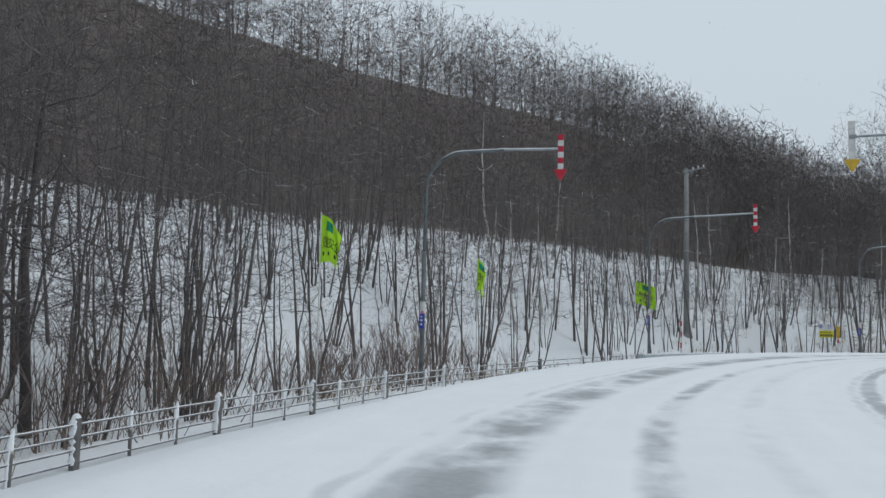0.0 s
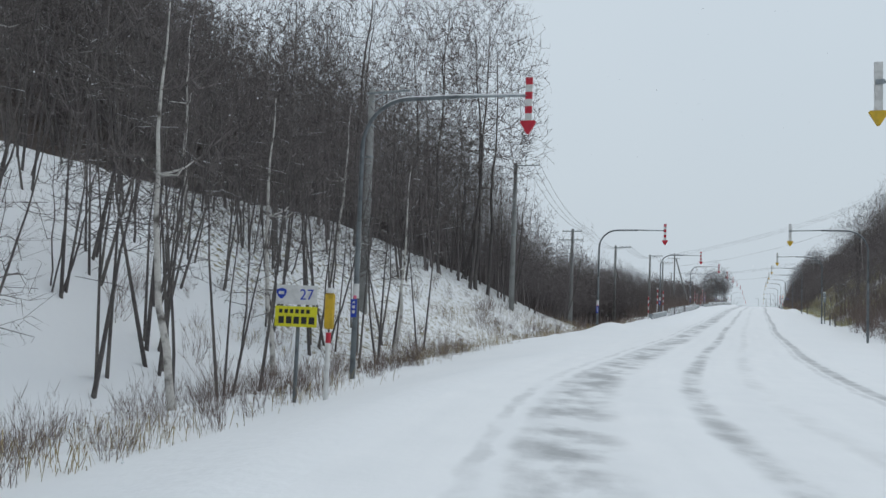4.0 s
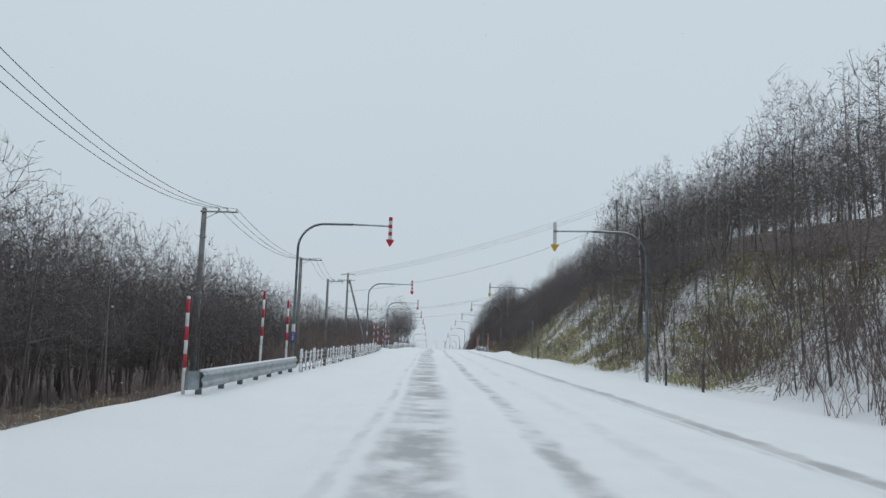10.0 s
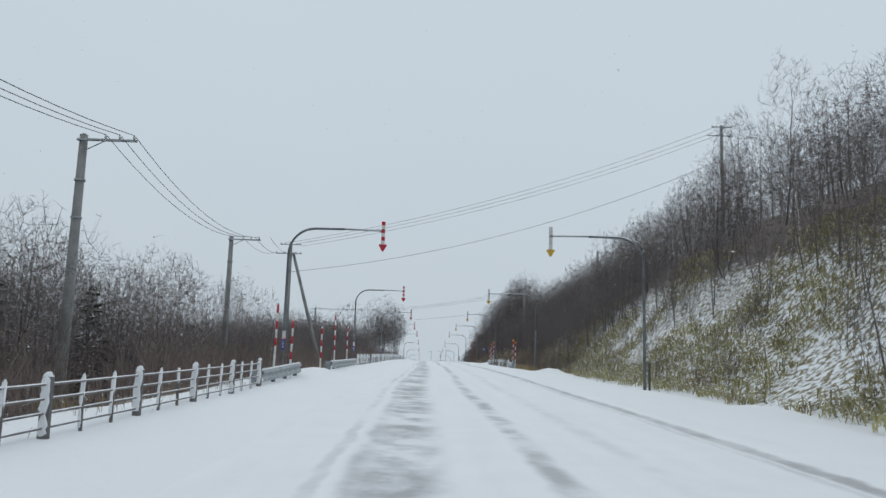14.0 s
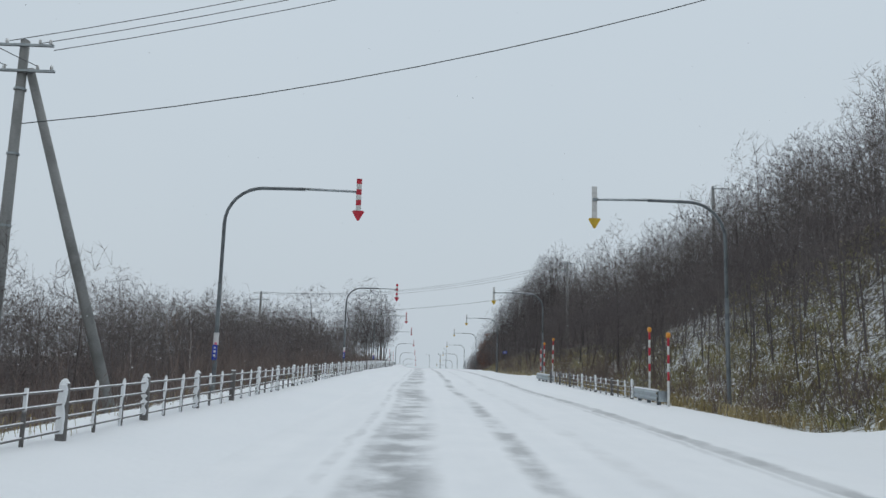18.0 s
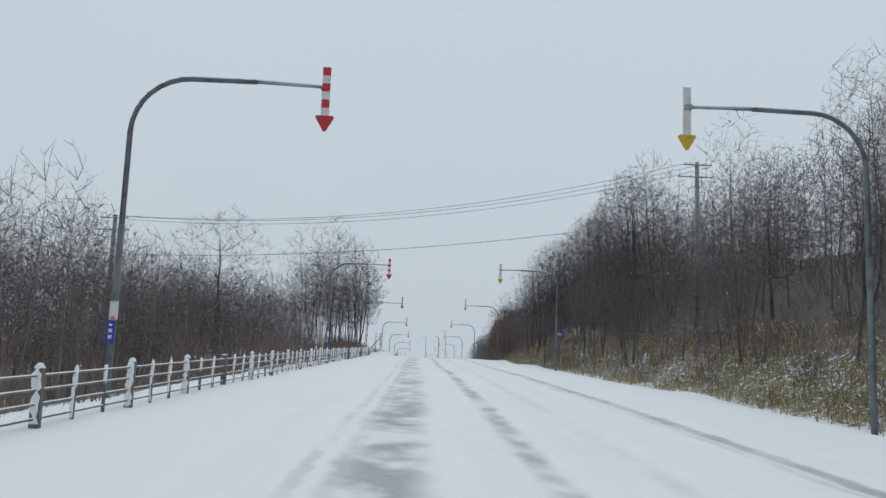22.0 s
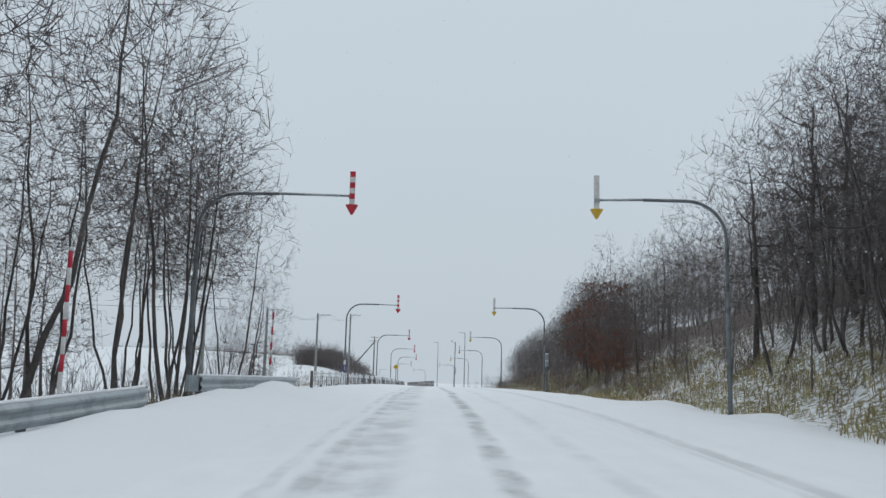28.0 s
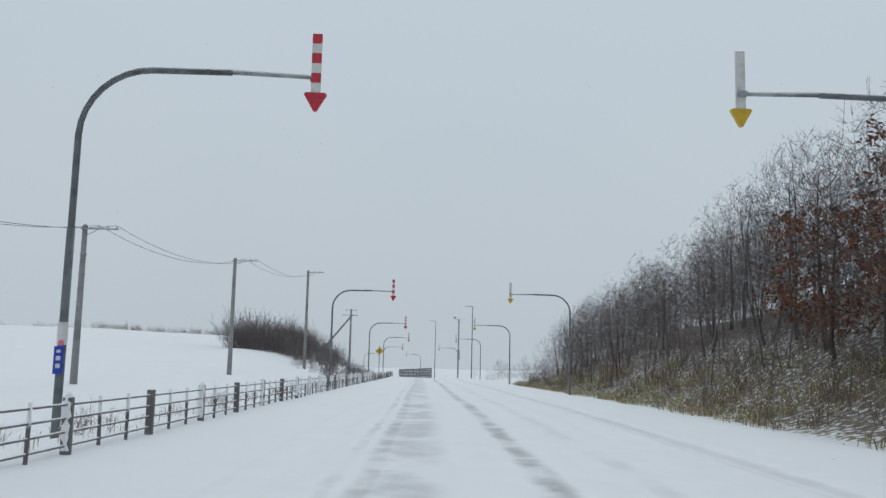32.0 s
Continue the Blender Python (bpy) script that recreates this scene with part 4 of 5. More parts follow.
route_sign()
p = Vector((-5.75, -78.1, ground_at(-5.75, -78.1)))
ob = thing("snow_gauge_post", "pale striped post with an amber head beside the route sign", "marker post", m=pose(p.x, p.y, p.z))
part("shaft", Shape().tube([(0, 0, -0.4), (0, 0, 1.1)], 0.05, 10), WHITE, ob, smooth=True)
part("red_band", Shape().tube([(0, 0, 1.1), (0, 0, 1.3)], 0.052, 10), RED, ob)
part("amber_head", Shape().box((0, 0, 1.72), (0.22, 0.07, 0.70), bevel=0.03), AMBER, ob, "amber reflector head")
part("cap", Shape().tube([(0, 0, 2.07), (0, 0, 2.17)], [0.10, 0.06], 12), WHITE, ob)

def flag(x, y, top, seed, turn, fold):
    """A lime banner on a thin leaning pole, blown out and rippled by the wind."""
    p = Vector((x, y, ground_at(x, y)))
    zt = top
    ob = thing("banner_flag", "lime green banner flapping on a thin pole", "flag", "lime roadside banners", pose(p.x, p.y, p.z, 0, 0, turn))
    hgt = zt - p.z
    part("pole", Shape().tube([(0, 0, -0.3), (-0.05, 0, hgt + 0.03)], 0.016, 8), WHITE, ob, smooth=True)
    nx, nz, w, h = 16, 12, 0.25 + 0.85 * fold, 1.15
    sh = Shape()

    def cloth(i, j, off=0.0):
        a, b = i / nx, j / nz
        x = a * w
        droop = a * a * (0.62 - 0.30 * fold) + 0.04 * math.sin(6 * a + seed)
        y = 0.09 * a * math.sin(7 * a + 3 * b + seed) + 0.05 * a * math.sin(13 * a - 4 * b) + off
        return (x - 0.05 - 0.02 * b, y, hgt - b * h * (1 - 0.35 * a * (1 - fold)) - droop)
    for off in (-0.002, 0.002):
        base = len(sh.v)
        for i in range(nx + 1):
            for j in range(nz + 1):
                sh.v.append(cloth(i, j, off))
        for i in range(nx):
            for j in range(nz):
                a = base + i * (nz + 1) + j
                sh.f.append((a, a + 1, a + nz + 2, a + nz + 1))
    cl = part("cloth", sh, FLAG, ob, "lime cloth printed in green and black", smooth=True)

    def print_patch(i0, i1, j0, j1, material, name):
        q = Shape()
        m = 5
        for off in (-0.006, 0.006):
            base = len(q.v)
            for i in range(m + 1):
                for j in range(m + 1):
                    q.v.append(cloth(i0 + (i1 - i0) * i / m, j0 + (j1 - j0) * j / m, off))
            for i in range(m):
                for j in range(m):
                    a = base + i * (m + 1) + j
                    q.f.append((a, a + 1, a + m + 2, a + m + 1))
        part(name, q, material, cl)
    print_patch(5.5, 11, 1.0, 3.6, FLAG_GREEN, "green_print")
    words = text_on(cl, "交通安全", 1.0, pose(0, 0, 0), BLACK)
    vs = [q.co.copy() for q in words.data.vertices]
    lo, hi, bot, top = min(q.x for q in vs), max(q.x for q in vs), min(q.y for q in vs), max(q.y for q in vs)
    for q, p in zip(words.data.vertices, vs):
        q.co = cloth(2.6 + 11.6 * (p.x - lo) / (hi - lo), 8.3 - 3.2 * (p.y - bot) / (top - bot), -0.007 if p.z > 0 else 0.007)
    words.matrix_basis = Matrix()
    for k in range(3):
        print_patch(3.6 + 4 * k, 4.8 + 4 * k, 9.3, 10.3, BLACK, "lettering_bar")
    return ob


flag(8.75, -113.6, 0.68, 0.4, 40, 0.3)
flag(2.7, -106.3, 0.38, 2.1, 10, 0.22)
flag(-6.85, -91.9, 0.47, 4.0, 30, 1.0)


def drum_lamp(s, d, up):
    """A delineator: two dark glass drums one over the other on a post."""
    p = place(s, d)
    zt = level(s, 0).z + up
    ob = thing("delineator_lamp", "grey post with two stacked box-shaped delineator lamps", "road marker", "stacked delineator lamps", pose(p.x, p.y, p.z))
    h = zt - p.z
    part("post", Shape().tube([(0, 0, -0.4), (0, 0, h)], 0.045, 10), STEEL_DARK, ob, smooth=True)
    for k in range(2):
        z = h - 0.30 - 0.52 * k
        c = part("lamp_box", Shape().tube([(0, 0, z - 0.22), (0, 0, z + 0.22)], 0.13, 8), STEEL, ob, "grey lamp housing")
        part("lamp_cap", Shape().tube([(0, 0, z + 0.22), (0, 0, z + 0.27)], [0.17, 0.10], 12), SNOW_CAP, c)
        part("lamp_base", Shape().tube([(0, 0, z - 0.25), (0, 0, z - 0.22)], 0.16, 12), STEEL_DARK, c)
    return ob


drum_lamp(-1.1, 8.25, 2.95)
drum_lamp(225.0, 7.75, 2.85)

# a plain grey stake on the right verge
for s, d, h in ((40.4, 8.75, 1.3), (-3.0, 8.6, 1.0), (-7.5, 8.7, 1.1), (160.5, 8.9, 1.5)):
    p = place(s, d)
    ob = tagged(new("wooden_stake", Shape().box((0, 0, h / 2 - 0.3), (0.09, 0.09, h + 0.6), bevel=0.012).mesh("wooden_stake", BARK)), "weathered grey stake in the snowy verge", "stake", "verge stakes")
    ob.matrix_world = pose(p.x, p.y, p.z, 1.5, -1, 20)

# blue plate on the right slope
p = place(157.6, 9.6)
ob = thing("distance_plate", "small blue plate with white marks on a thin post", "road sign", m=pose(p.x, p.y, p.z))
hp = level(157.6, 0).z + 2.5 - p.z
part("post", Shape().tube([(0, 0.03, -0.4), (0, 0.03, hp + 0.1)], 0.025, 8), STEEL_DARK, ob)
part("board", Shape().box((0, 0, hp), (0.55, 0.02, 0.36), bevel=0.006), BLUE, ob)
bars(ob, [(-0.12, 0.02 + hp, 0.10, 0.18), (0.0, 0.02 + hp, 0.08, 0.18), (0.14, hp - 0.02, 0.10, 0.10)], -0.014, WHITE)


# ---- the far junction ----
def street_lamp(x, y, top, arm):
    ob = thing("street_lamp", "thin grey street lamp over the far junction", "street lamp", "far street lamps")
    z0 = ground_at(x, y) - 0.3
    part("post", Shape().tube([(x, y, z0), (x, y, top)], [0.12, 0.07], 10), STEEL_DARK, ob, smooth=True)
    part("arm", Shape().tube([(x, y, top), (x + arm, y, top + 0.1)], 0.05, 8), STEEL_DARK, ob)
    part("lamp_head", Shape().box((x + arm * 1.2, y, top + 0.08), (0.6, 0.25, 0.14), bevel=0.03), STEEL, ob)
    return ob


street_lamp(7.6, 366.0, 8.6, -1.0)
street_lamp(1.6, 440.0, 7.6, -1.2)
x, y = 5.6, 380.0
ob = thing("signal_mast", "grey mast with a camera and a cabinet by the junction", "mast")
z0 = ground_at(x, y) - 0.3
part("mast", Shape().tube([(x, y, z0), (x, y, 6.6)], 0.14, 10), CONCRETE, ob, smooth=True)
part("camera_arm", Shape().tube([(x, y, 6.3), (x - 0.9, y, 6.7)], 0.05, 8), STEEL, ob)
part("camera_box", Shape().box((x - 0.9, y, 6.85), (0.5, 0.3, 0.3), bevel=0.04), STEEL, ob)
part("cabinet", Shape().box((x + 0.05, y - 0.25, -1.0), (0.55, 0.35, 1.8), bevel=0.03), STEEL, ob, "grey steel cabinet")
x, y = -7.6, 318.0
ob = thing("warning_sign", "yellow diamond warning sign on a post", "road sign")
z0 = ground_at(x, y)
part("post", Shape().tube([(x, y + 0.05, z0 - 0.4), (x, y + 0.05, 0.9)], 0.045, 8), STEEL_DARK, ob)
part("board", Shape().plate([(x - 0.55, 0.2), (x, 0.75), (x + 0.55, 0.2), (x, -0.35)], y, 0.02), AMBER, ob, "yellow diamond board")
part("bar_mark", Shape().box((x, y - 0.005, 0.2), (0.10, 0.008, 0.5)), BLACK, ob)


def snow_fence(s0, s1, d, height):
    """Dark board panels between steel posts along the outside of the far bend."""
    ob = thing("snow_fence", "dark slatted snow fence along the far bend", "fence")
    n = round((s1 - s0) / 4.0)
    pts = [level(s0 + (s1 - s0) * k / n, d, -0.3) for k in range(n + 1)]
    for k, p in enumerate(pts):
        part("post", Shape().tube([p, p + Vector((0, 0, height + 0.35))], 0.07, 8), STEEL_DARK, ob, smooth=True)
        if k < n:
            for j in range(6):
                z = 0.45 + (height - 0.25) * j / 5
                part("board", Shape().sweep([(0.0, -0.15), (0.03, -0.15), (0.03, 0.15), (0.0, 0.15), (0.0, -0.15)], [p + Vector((0, 0, z)), pts[k + 1] + Vector((0, 0, z))]), BARK_DARK, ob)
    return ob


snow_fence(392, 440, 4.2, 2.2)


# ---- trees ----
class Wood:
    """Gathers tapered branches as triangles."""

    def __init__(self):
        self.v, self.t, self.n = [], [], 0

    def limb(self, pts, radii, n):
        base = self.n
        side = None
        for i, p in enumerate(pts):
            d = (pts[min(i + 1, len(pts) - 1)] - pts[max(i - 1, 0)]).normalized()
            if side is None:
                side = d.orthogonal().normalized()
            side = (side - d * side.dot(d)).normalized()
            up = d.cross(side)
            for k in range(n):
                a = 2 * math.pi * k / n
                q = p + (side * math.cos(a) + up * math.sin(a)) * radii[i]
                self.v.append((q.x, q.y, q.z))
        for i in range(len(pts) - 1):
            for k in range(n):
                a, b = base + i * n + k, base + i * n + (k + 1) % n
                self.t.append((a, b, b + n))
                self.t.append((a, b + n, a + n))
        self.n += n * len(pts)

    flat, wide = False, 2.5

    def twig(self, a, b, r):
        if self.flat:
            s = (b - a).cross(Vector((math.sin(self.n), math.cos(self.n * 1.7), 0.6))).normalized() * r * self.wide
            self.v += [tuple(a - s), tuple(a + s), tuple(b)]
            self.t.append((self.n, self.n + 1, self.n + 2))
            self.n += 3
            return
        d = (b - a).normalized()
        s = d.orthogonal().normalized()
        u = d.cross(s)
        base = self.n
        for k in range(3):
            q = a + (s * math.cos(2.094 * k) + u * math.sin(2.094 * k)) * r
            self.v.append((q.x, q.y, q.z))
        self.v.append((b.x, b.y, b.z))
        self.n += 4
        for k in range(3):
            self.t.append((base + k, base + (k + 1) % 3, base + 3))

    def strip(self, a, b, r0, r1):
        """A thin flat branch that keeps some width at its end."""
        s = (b - a).cross(Vector((math.sin(self.n), math.cos(self.n * 1.7), 0.6))).normalized() * self.wide
        self.v += [tuple(a - s * r0), tuple(a + s * r0), tuple(b + s * r1), tuple(b - s * r1)]
        self.t += [(self.n, self.n + 1, self.n + 2), (self.n, self.n + 2, self.n + 3)]
        self.n += 4

    def arrays(self):
        return np.array(self.v, dtype=np.float32).reshape(-1, 3), np.array(self.t, dtype=np.int32).reshape(-1, 3)


def crooked(rnd, a, d, length, segs, wobble, lift):
    """A bent line from a, along d, that turns upwards by lift."""
    pts, p, d = [a.copy()], a.copy(), d.normalized()
    for k in range(segs):
        d = (d + Vector((rnd.uniform(-1, 1), rnd.uniform(-1, 1), rnd.uniform(-1, 1))) * wobble + Vector((0, 0, lift))).normalized()
        p = p + d * (length / segs)
        pts.append(p.copy())
    return pts


def grow(seed, height, stems=1, first=0.35, reach=0.30, limbs=34, branches=150, twigs=800, girth=0.012, lean=0.05, fine=True, wide=1.0):
    """A bare broadleaved tree whose branches and twigs each reach out from the nearest wood below them, until they fill a lumpy dome. Returns the trunk's and the crown's points and triangles."""
    rnd = np.random.RandomState(seed)
    trunk, crown = Wood(), Wood()
    crown.flat, crown.wide = True, wide
    unit = height / 10.0
    nodes, size = [], []
    domes = []
    for s in range(stems):
        a0 = 6.28 * (s + 0.6 * rnd.rand()) / stems
        top = height * (1.0 if s == 0 else rnd.uniform(0.78, 0.97))
        off = 0.0 if stems == 1 else reach * height * rnd.uniform(0.40, 0.65)
        foot = np.array([math.cos(a0), math.sin(a0), 0]) * (0.14 * unit * (stems > 1))
        foot[2] = -0.4
        tilt = rnd.uniform(-lean, lean, 2) * height
        head = np.array([math.cos(a0) * off + tilt[0], math.sin(a0) * off + tilt[1], top * 0.80])
        bow = np.array([*rnd.uniform(-1, 1, 2), 0]) * 0.025 * height
        line = []
        for k in range(11):
            t = k / 10
            p = foot + (head - foot) * np.array([t ** 0.8, t ** 0.8, t])
            line.append(p + bow * math.sin(math.pi * t) + (rnd.uniform(-1, 1, 3) * 0.06 * unit if 0 < k < 10 else 0))
        r0 = girth * top * (1.0 if stems == 1 else 0.8)
        rad = [r0 * (1.25 if k == 0 else 1) * (1 - 0.085 * k) for k in range(11)]
        vl = [Vector(p) for p in line]
        if fine:
            trunk.limb(vl, rad, 7)
        else:
            trunk.limb(vl[::5], rad[::5], 4)
        for k in range(11):
            if line[k][2] > first * top * 0.75:
                nodes.append(line[k])
                size.append(rad[k])
        base = first * top
        c = line[5].copy()
        c[2] = base + 0.28 * (top - base)
        domes.append((c, reach * height * (1.0 if stems == 1 else 0.74), top - c[2], c[2] - base * 0.9))

    def fill(n, power, slack):
        """Points within the domes, thick towards their skins as power falls."""
        out = []
        for k in range(n):
            c, r, up, down = domes[k % len(domes)]
            w = rnd.normal(size=3)
            w[2] = w[2] + 0.30
            w /= np.linalg.norm(w)
            lump = 1.0 + 0.22 * noise.noise(Vector(w * 2.1) + Vector((seed * 1.7, k % len(domes), 0.0)))
            out.append(c + w * np.array([r, r, up if w[2] > 0 else down]) * (lump * slack * rnd.rand() ** power))
        mid = domes[0][0]
        return sorted(out, key=lambda p: float(np.linalg.norm(p - mid)))

    hearts = np.array([d[0] for d in domes])

    def nearest(points, held):
        """The wood that each point grows from: close by, and on its inner and lower side."""
        out = []
        for i in range(0, len(points), 160):
            p = np.asarray(points[i:i + 160])
            axis = p - hearts[np.argmin(np.linalg.norm(hearts[None] - p[:, None], axis=2), axis=1)]
            axis = axis / (np.linalg.norm(axis, axis=1)[:, None] + 1e-6) + np.array([0, 0, 0.6])
            axis /= np.linalg.norm(axis, axis=1)[:, None]
            far2 = (p * p).sum(1)[:, None] + (held * held).sum(1)[None] - 2 * p @ held.T
            along = (p * axis).sum(1)[:, None] - axis @ held.T
            out.append(np.argmin(1.6 * np.sqrt(np.maximum(far2, 0)) - 0.6 * along, axis=1))
        return np.concatenate(out)

    for p in fill(limbs, 0.45, 0.84):
        i = nearest([p], np.array(nodes))[0]
        q, r = nodes[i], max(0.018 * unit, min(size[i] * 0.8, 0.07 * unit)) * min(1.0, girth / 0.0095)
        ln = float(np.linalg.norm(p - q))
        mid = [q + (p - q) * t + np.array([0, 0, -0.10 * ln * math.sin(math.pi * t)]) + rnd.uniform(-1, 1, 3) * 0.05 * ln for t in (0.35, 0.7)]
        path = [q, *mid, p]
        radii = [r, r * 0.85, r * 0.68, r * 0.45]
        if fine:
            (trunk if r > 0.03 * unit else crown).limb([Vector(v) for v in path], radii, 4)
        else:
            crown.limb([Vector(q), Vector(p)], [r, r * 0.4], 3)
        for t in (0.5, 1.0):
            nodes.append(mid[0] * 0.4 + mid[1] * 0.6 if t < 1 else p)
            size.append(r * (0.75 if t < 1 else 0.55))
    for p in fill(branches, 0.28, 0.94):
        i = nearest([p], np.array(nodes))[0]
        q, r = nodes[i], max(0.008 * unit, min(size[i] * 0.6, 0.022 * unit))
        if fine:
            crown.limb([Vector(q), Vector(p)], [r, r * 0.45], 3)
        else:
            crown.strip(Vector(q), Vector(p), r * 0.32, 0.0040 * unit)
        nodes += [q + (p - q) * 0.4, q + (p - q) * 0.75, p]
        size += [r * 0.8, r * 0.65, r * 0.5]
    held = np.array(nodes)
    shoots = fill(int(twigs * 0.3), 0.24, 0.97)
    more = []
    for p, q in zip(shoots, held[nearest(shoots, held)]):
        crown.strip(Vector(q), Vector(p), 0.0056 * unit, 0.0036 * unit)
        more += [q + (p - q) * 0.5, p]
    held = np.concatenate([held, np.array(more)])
    ends = fill(twigs - len(shoots), 0.17, 1.0)
    for p, q in zip(ends, held[nearest(ends, held)]):
        crown.twig(Vector(q), Vector(p), 0.0050 * unit)
    return trunk.arrays(), crown.arrays()


def grow_larch(seed, height, detail=1.0):
    """A bare larch: a straight mast with thin level branches that shorten to the top."""
    rnd = random.Random(seed)
    trunk, crown = Wood(), Wood()
    line = crooked(rnd, Vector((0, 0, -0.4)), Vector((0, 0, 1)), height, 8, 0.012, 0.02)
    r0 = 0.0075 * height
    trunk.limb(line, [r0 * (1 - k / 8.4) for k in range(9)], 6)
    crown.flat, crown.wide = True, 1.4
    n = int(84 * detail)
    for b in range(n):
        f = 0.22 + 0.77 * (b + rnd.random()) / n
        i = min(7, int(f * 8))
        p = line[i].lerp(line[i + 1], f * 8 - i)
        az = rnd.uniform(0, 6.28)
        ln = height * 0.16 * (1.12 - f) * rnd.uniform(0.7, 1.2) + 0.15
        bp = crooked(rnd, p, Vector((math.cos(az), math.sin(az), rnd.uniform(0.0, 0.45))), ln, 3, 0.08, 0.05)
        crown.limb(bp, [0.022, 0.016, 0.012, 0.005], 3)
        for c in range(9):
            g = rnd.uniform(0.2, 1)
            j = min(2, int(g * 3))
            q = bp[j].lerp(bp[j + 1], g * 3 - j)
            crown.twig(q, q + Vector((rnd.uniform(-1, 1), rnd.uniform(-1, 1), rnd.uniform(-0.6, 0.5))) * 0.32 * ln, 0.009)
    return trunk.arrays(), crown.arrays()


def grow_spruce(seed, height):
    """A small spruce: drooping whorls of needle sprays on a straight trunk."""
    rnd = random.Random(seed)
    trunk, crown = Wood(), Wood()
    crown.flat, crown.wide = True, 1.0
    trunk.limb([Vector((0, 0, -0.3)), Vector((0, 0, height))], [0.014 * height, 0.01], 6)
    z = height * 0.08
    while z < height * 0.98:
        f = z / height
        for k in range(6):
            az = rnd.uniform(0, 6.28)
            ln = height * 0.26 * (1.02 - f) * rnd.uniform(0.75, 1.15) + 0.08
            d = Vector((math.cos(az), math.sin(az), rnd.uniform(-0.35, 0.05)))
            bp = crooked(rnd, Vector((0, 0, z)), d, ln, 3, 0.05, 0.03)
            crown.limb(bp, [0.02, 0.015, 0.01, 0.004], 3)
            for e in range(16):
                g = rnd.uniform(0.12, 1)
                j = min(2, int(g * 3))
                q = bp[j].lerp(bp[j + 1], g * 3 - j)
                crown.twig(q, q + (d + Vector((rnd.uniform(-1, 1), rnd.uniform(-1, 1), rnd.uniform(-0.7, 0.3)))).normalized() * (0.10 + 0.30 * ln), 0.045)
        z += height * 0.045
    return trunk.arrays(), crown.arrays()


def grow_shrub(seed, height, stems=14, twigs=5):
    rnd = random.Random(seed)
    w = Wood()
    w.flat, w.wide = True, 1.1
    for s in range(stems):
        az, out = rnd.uniform(0, 6.28), rnd.uniform(0.1, 0.75)
        h = height * rnd.uniform(0.55, 1.0)
        p = Vector((rnd.uniform(-0.3, 0.3), rnd.uniform(-0.3, 0.3), -0.1)) * height * 0.5
        p.z = -0.15
        line = crooked(rnd, p, Vector((math.cos(az) * out, math.sin(az) * out, 1)), h, 4, 0.16, 0.02)
        w.twig(line[0], line[2] + (line[2] - line[0]) * 0.4, 0.009)
        w.twig(line[2], line[4], 0.006)
        for e in range(twigs):
            g = rnd.uniform(0.3, 1)
            j = min(3, int(g * 4))
            q = line[j].lerp(line[j + 1], g * 4 - j)
            d = (line[j + 1] - line[j]).normalized() + Vector((rnd.uniform(-1, 1), rnd.uniform(-1, 1), rnd.uniform(-0.2, 0.9))) * 0.7
            w.twig(q, q + d.normalized() * h * rnd.uniform(0.12, 0.34), 0.005)
    return w.arrays()


def kinds_of_tree():
    out = {}
    out["tall"] = [grow(k, 10.5, 1, 0.30, 0.20, 26, 180, 1700, girth=0.006, wide=1.2) for k in (1, 2, 3)]
    out["multi"] = [grow(k, 10.0, n, 0.26, 0.30, 30, 240, 2500, girth=0.0095, wide=1.4) for k, n in ((11, 3), (12, 4), (13, 3), (14, 2))]
    out["oak"] = [grow(k, 9.5, 1, 0.20, 0.36, 36, 280, 3000, girth=0.014, wide=1.4) for k in (21, 22, 25)]
    out["forked"] = [grow(k, 10.0, n, 0.42, 0.27, 26, 220, 2100, girth=0.0066, wide=1.3) for k, n in ((15, 3), (16, 2), (17, 2))]
    out["slim"] = [grow(k, 9.0, 1, 0.28, 0.13, 12, 60, 420, lean=0.12, girth=0.0055) for k in (31, 32, 33)]
    out["clump"] = [grow(k, 8.5, n, 0.28, 0.23, 20, 100, 700, lean=0.07, girth=0.0065) for k, n in ((35, 4), (36, 5), (37, 3), (38, 6))]
    out["brown"] = [grow(k, 9.5, 1, 0.14, 0.32, 32, 180, 1200, girth=0.013) for k in (23, 24)]
    out["birch"] = [grow(k, 10.5, 1, 0.34, 0.20, 26, 170, 1600, girth=0.009, wide=1.3) for k in (41, 42)]
    out["spreading"] = [grow(k, 10.0, 2, 0.12, 0.42, 50, 340, 3600, girth=0.012, wide=1.2) for k in (45,)]
    out["spruce"] = [grow_spruce(k, 7.0) for k in (56, 57)]
    out["larch"] = [grow_larch(k, 13.0) for k in (51, 52)]
    return out


KINDS = kinds_of_tree()
FAR = [grow(60 + k, 10.0, (1, 2, 1, 1, 2, 1)[k], (0.22, 0.16, 0.3, 0.18, 0.2, 0.12)[k], (0.28, 0.30, 0.24, 0.32, 0.28, 0.27)[k], 10, 100, 1000, girth=0.0075, fine=False, wide=1.9) for k in range(6)]
FAR_SLIM = [grow(90 + k, 9.5, (1, 2, 1, 3, 2)[k], 0.28, 0.17, 8, 36, 240, girth=0.006, lean=0.10, fine=False, wide=1.8) for k in range(5)]
BEHIND = [grow(80 + k, 10.0, 1, 0.12, 0.31, 8, 80, 560, girth=0.0075, fine=False, wide=3.2) for k in range(4)]
FAR_LARCH = [grow_larch(70 + k, 13.0, 0.6) for k in range(2)]
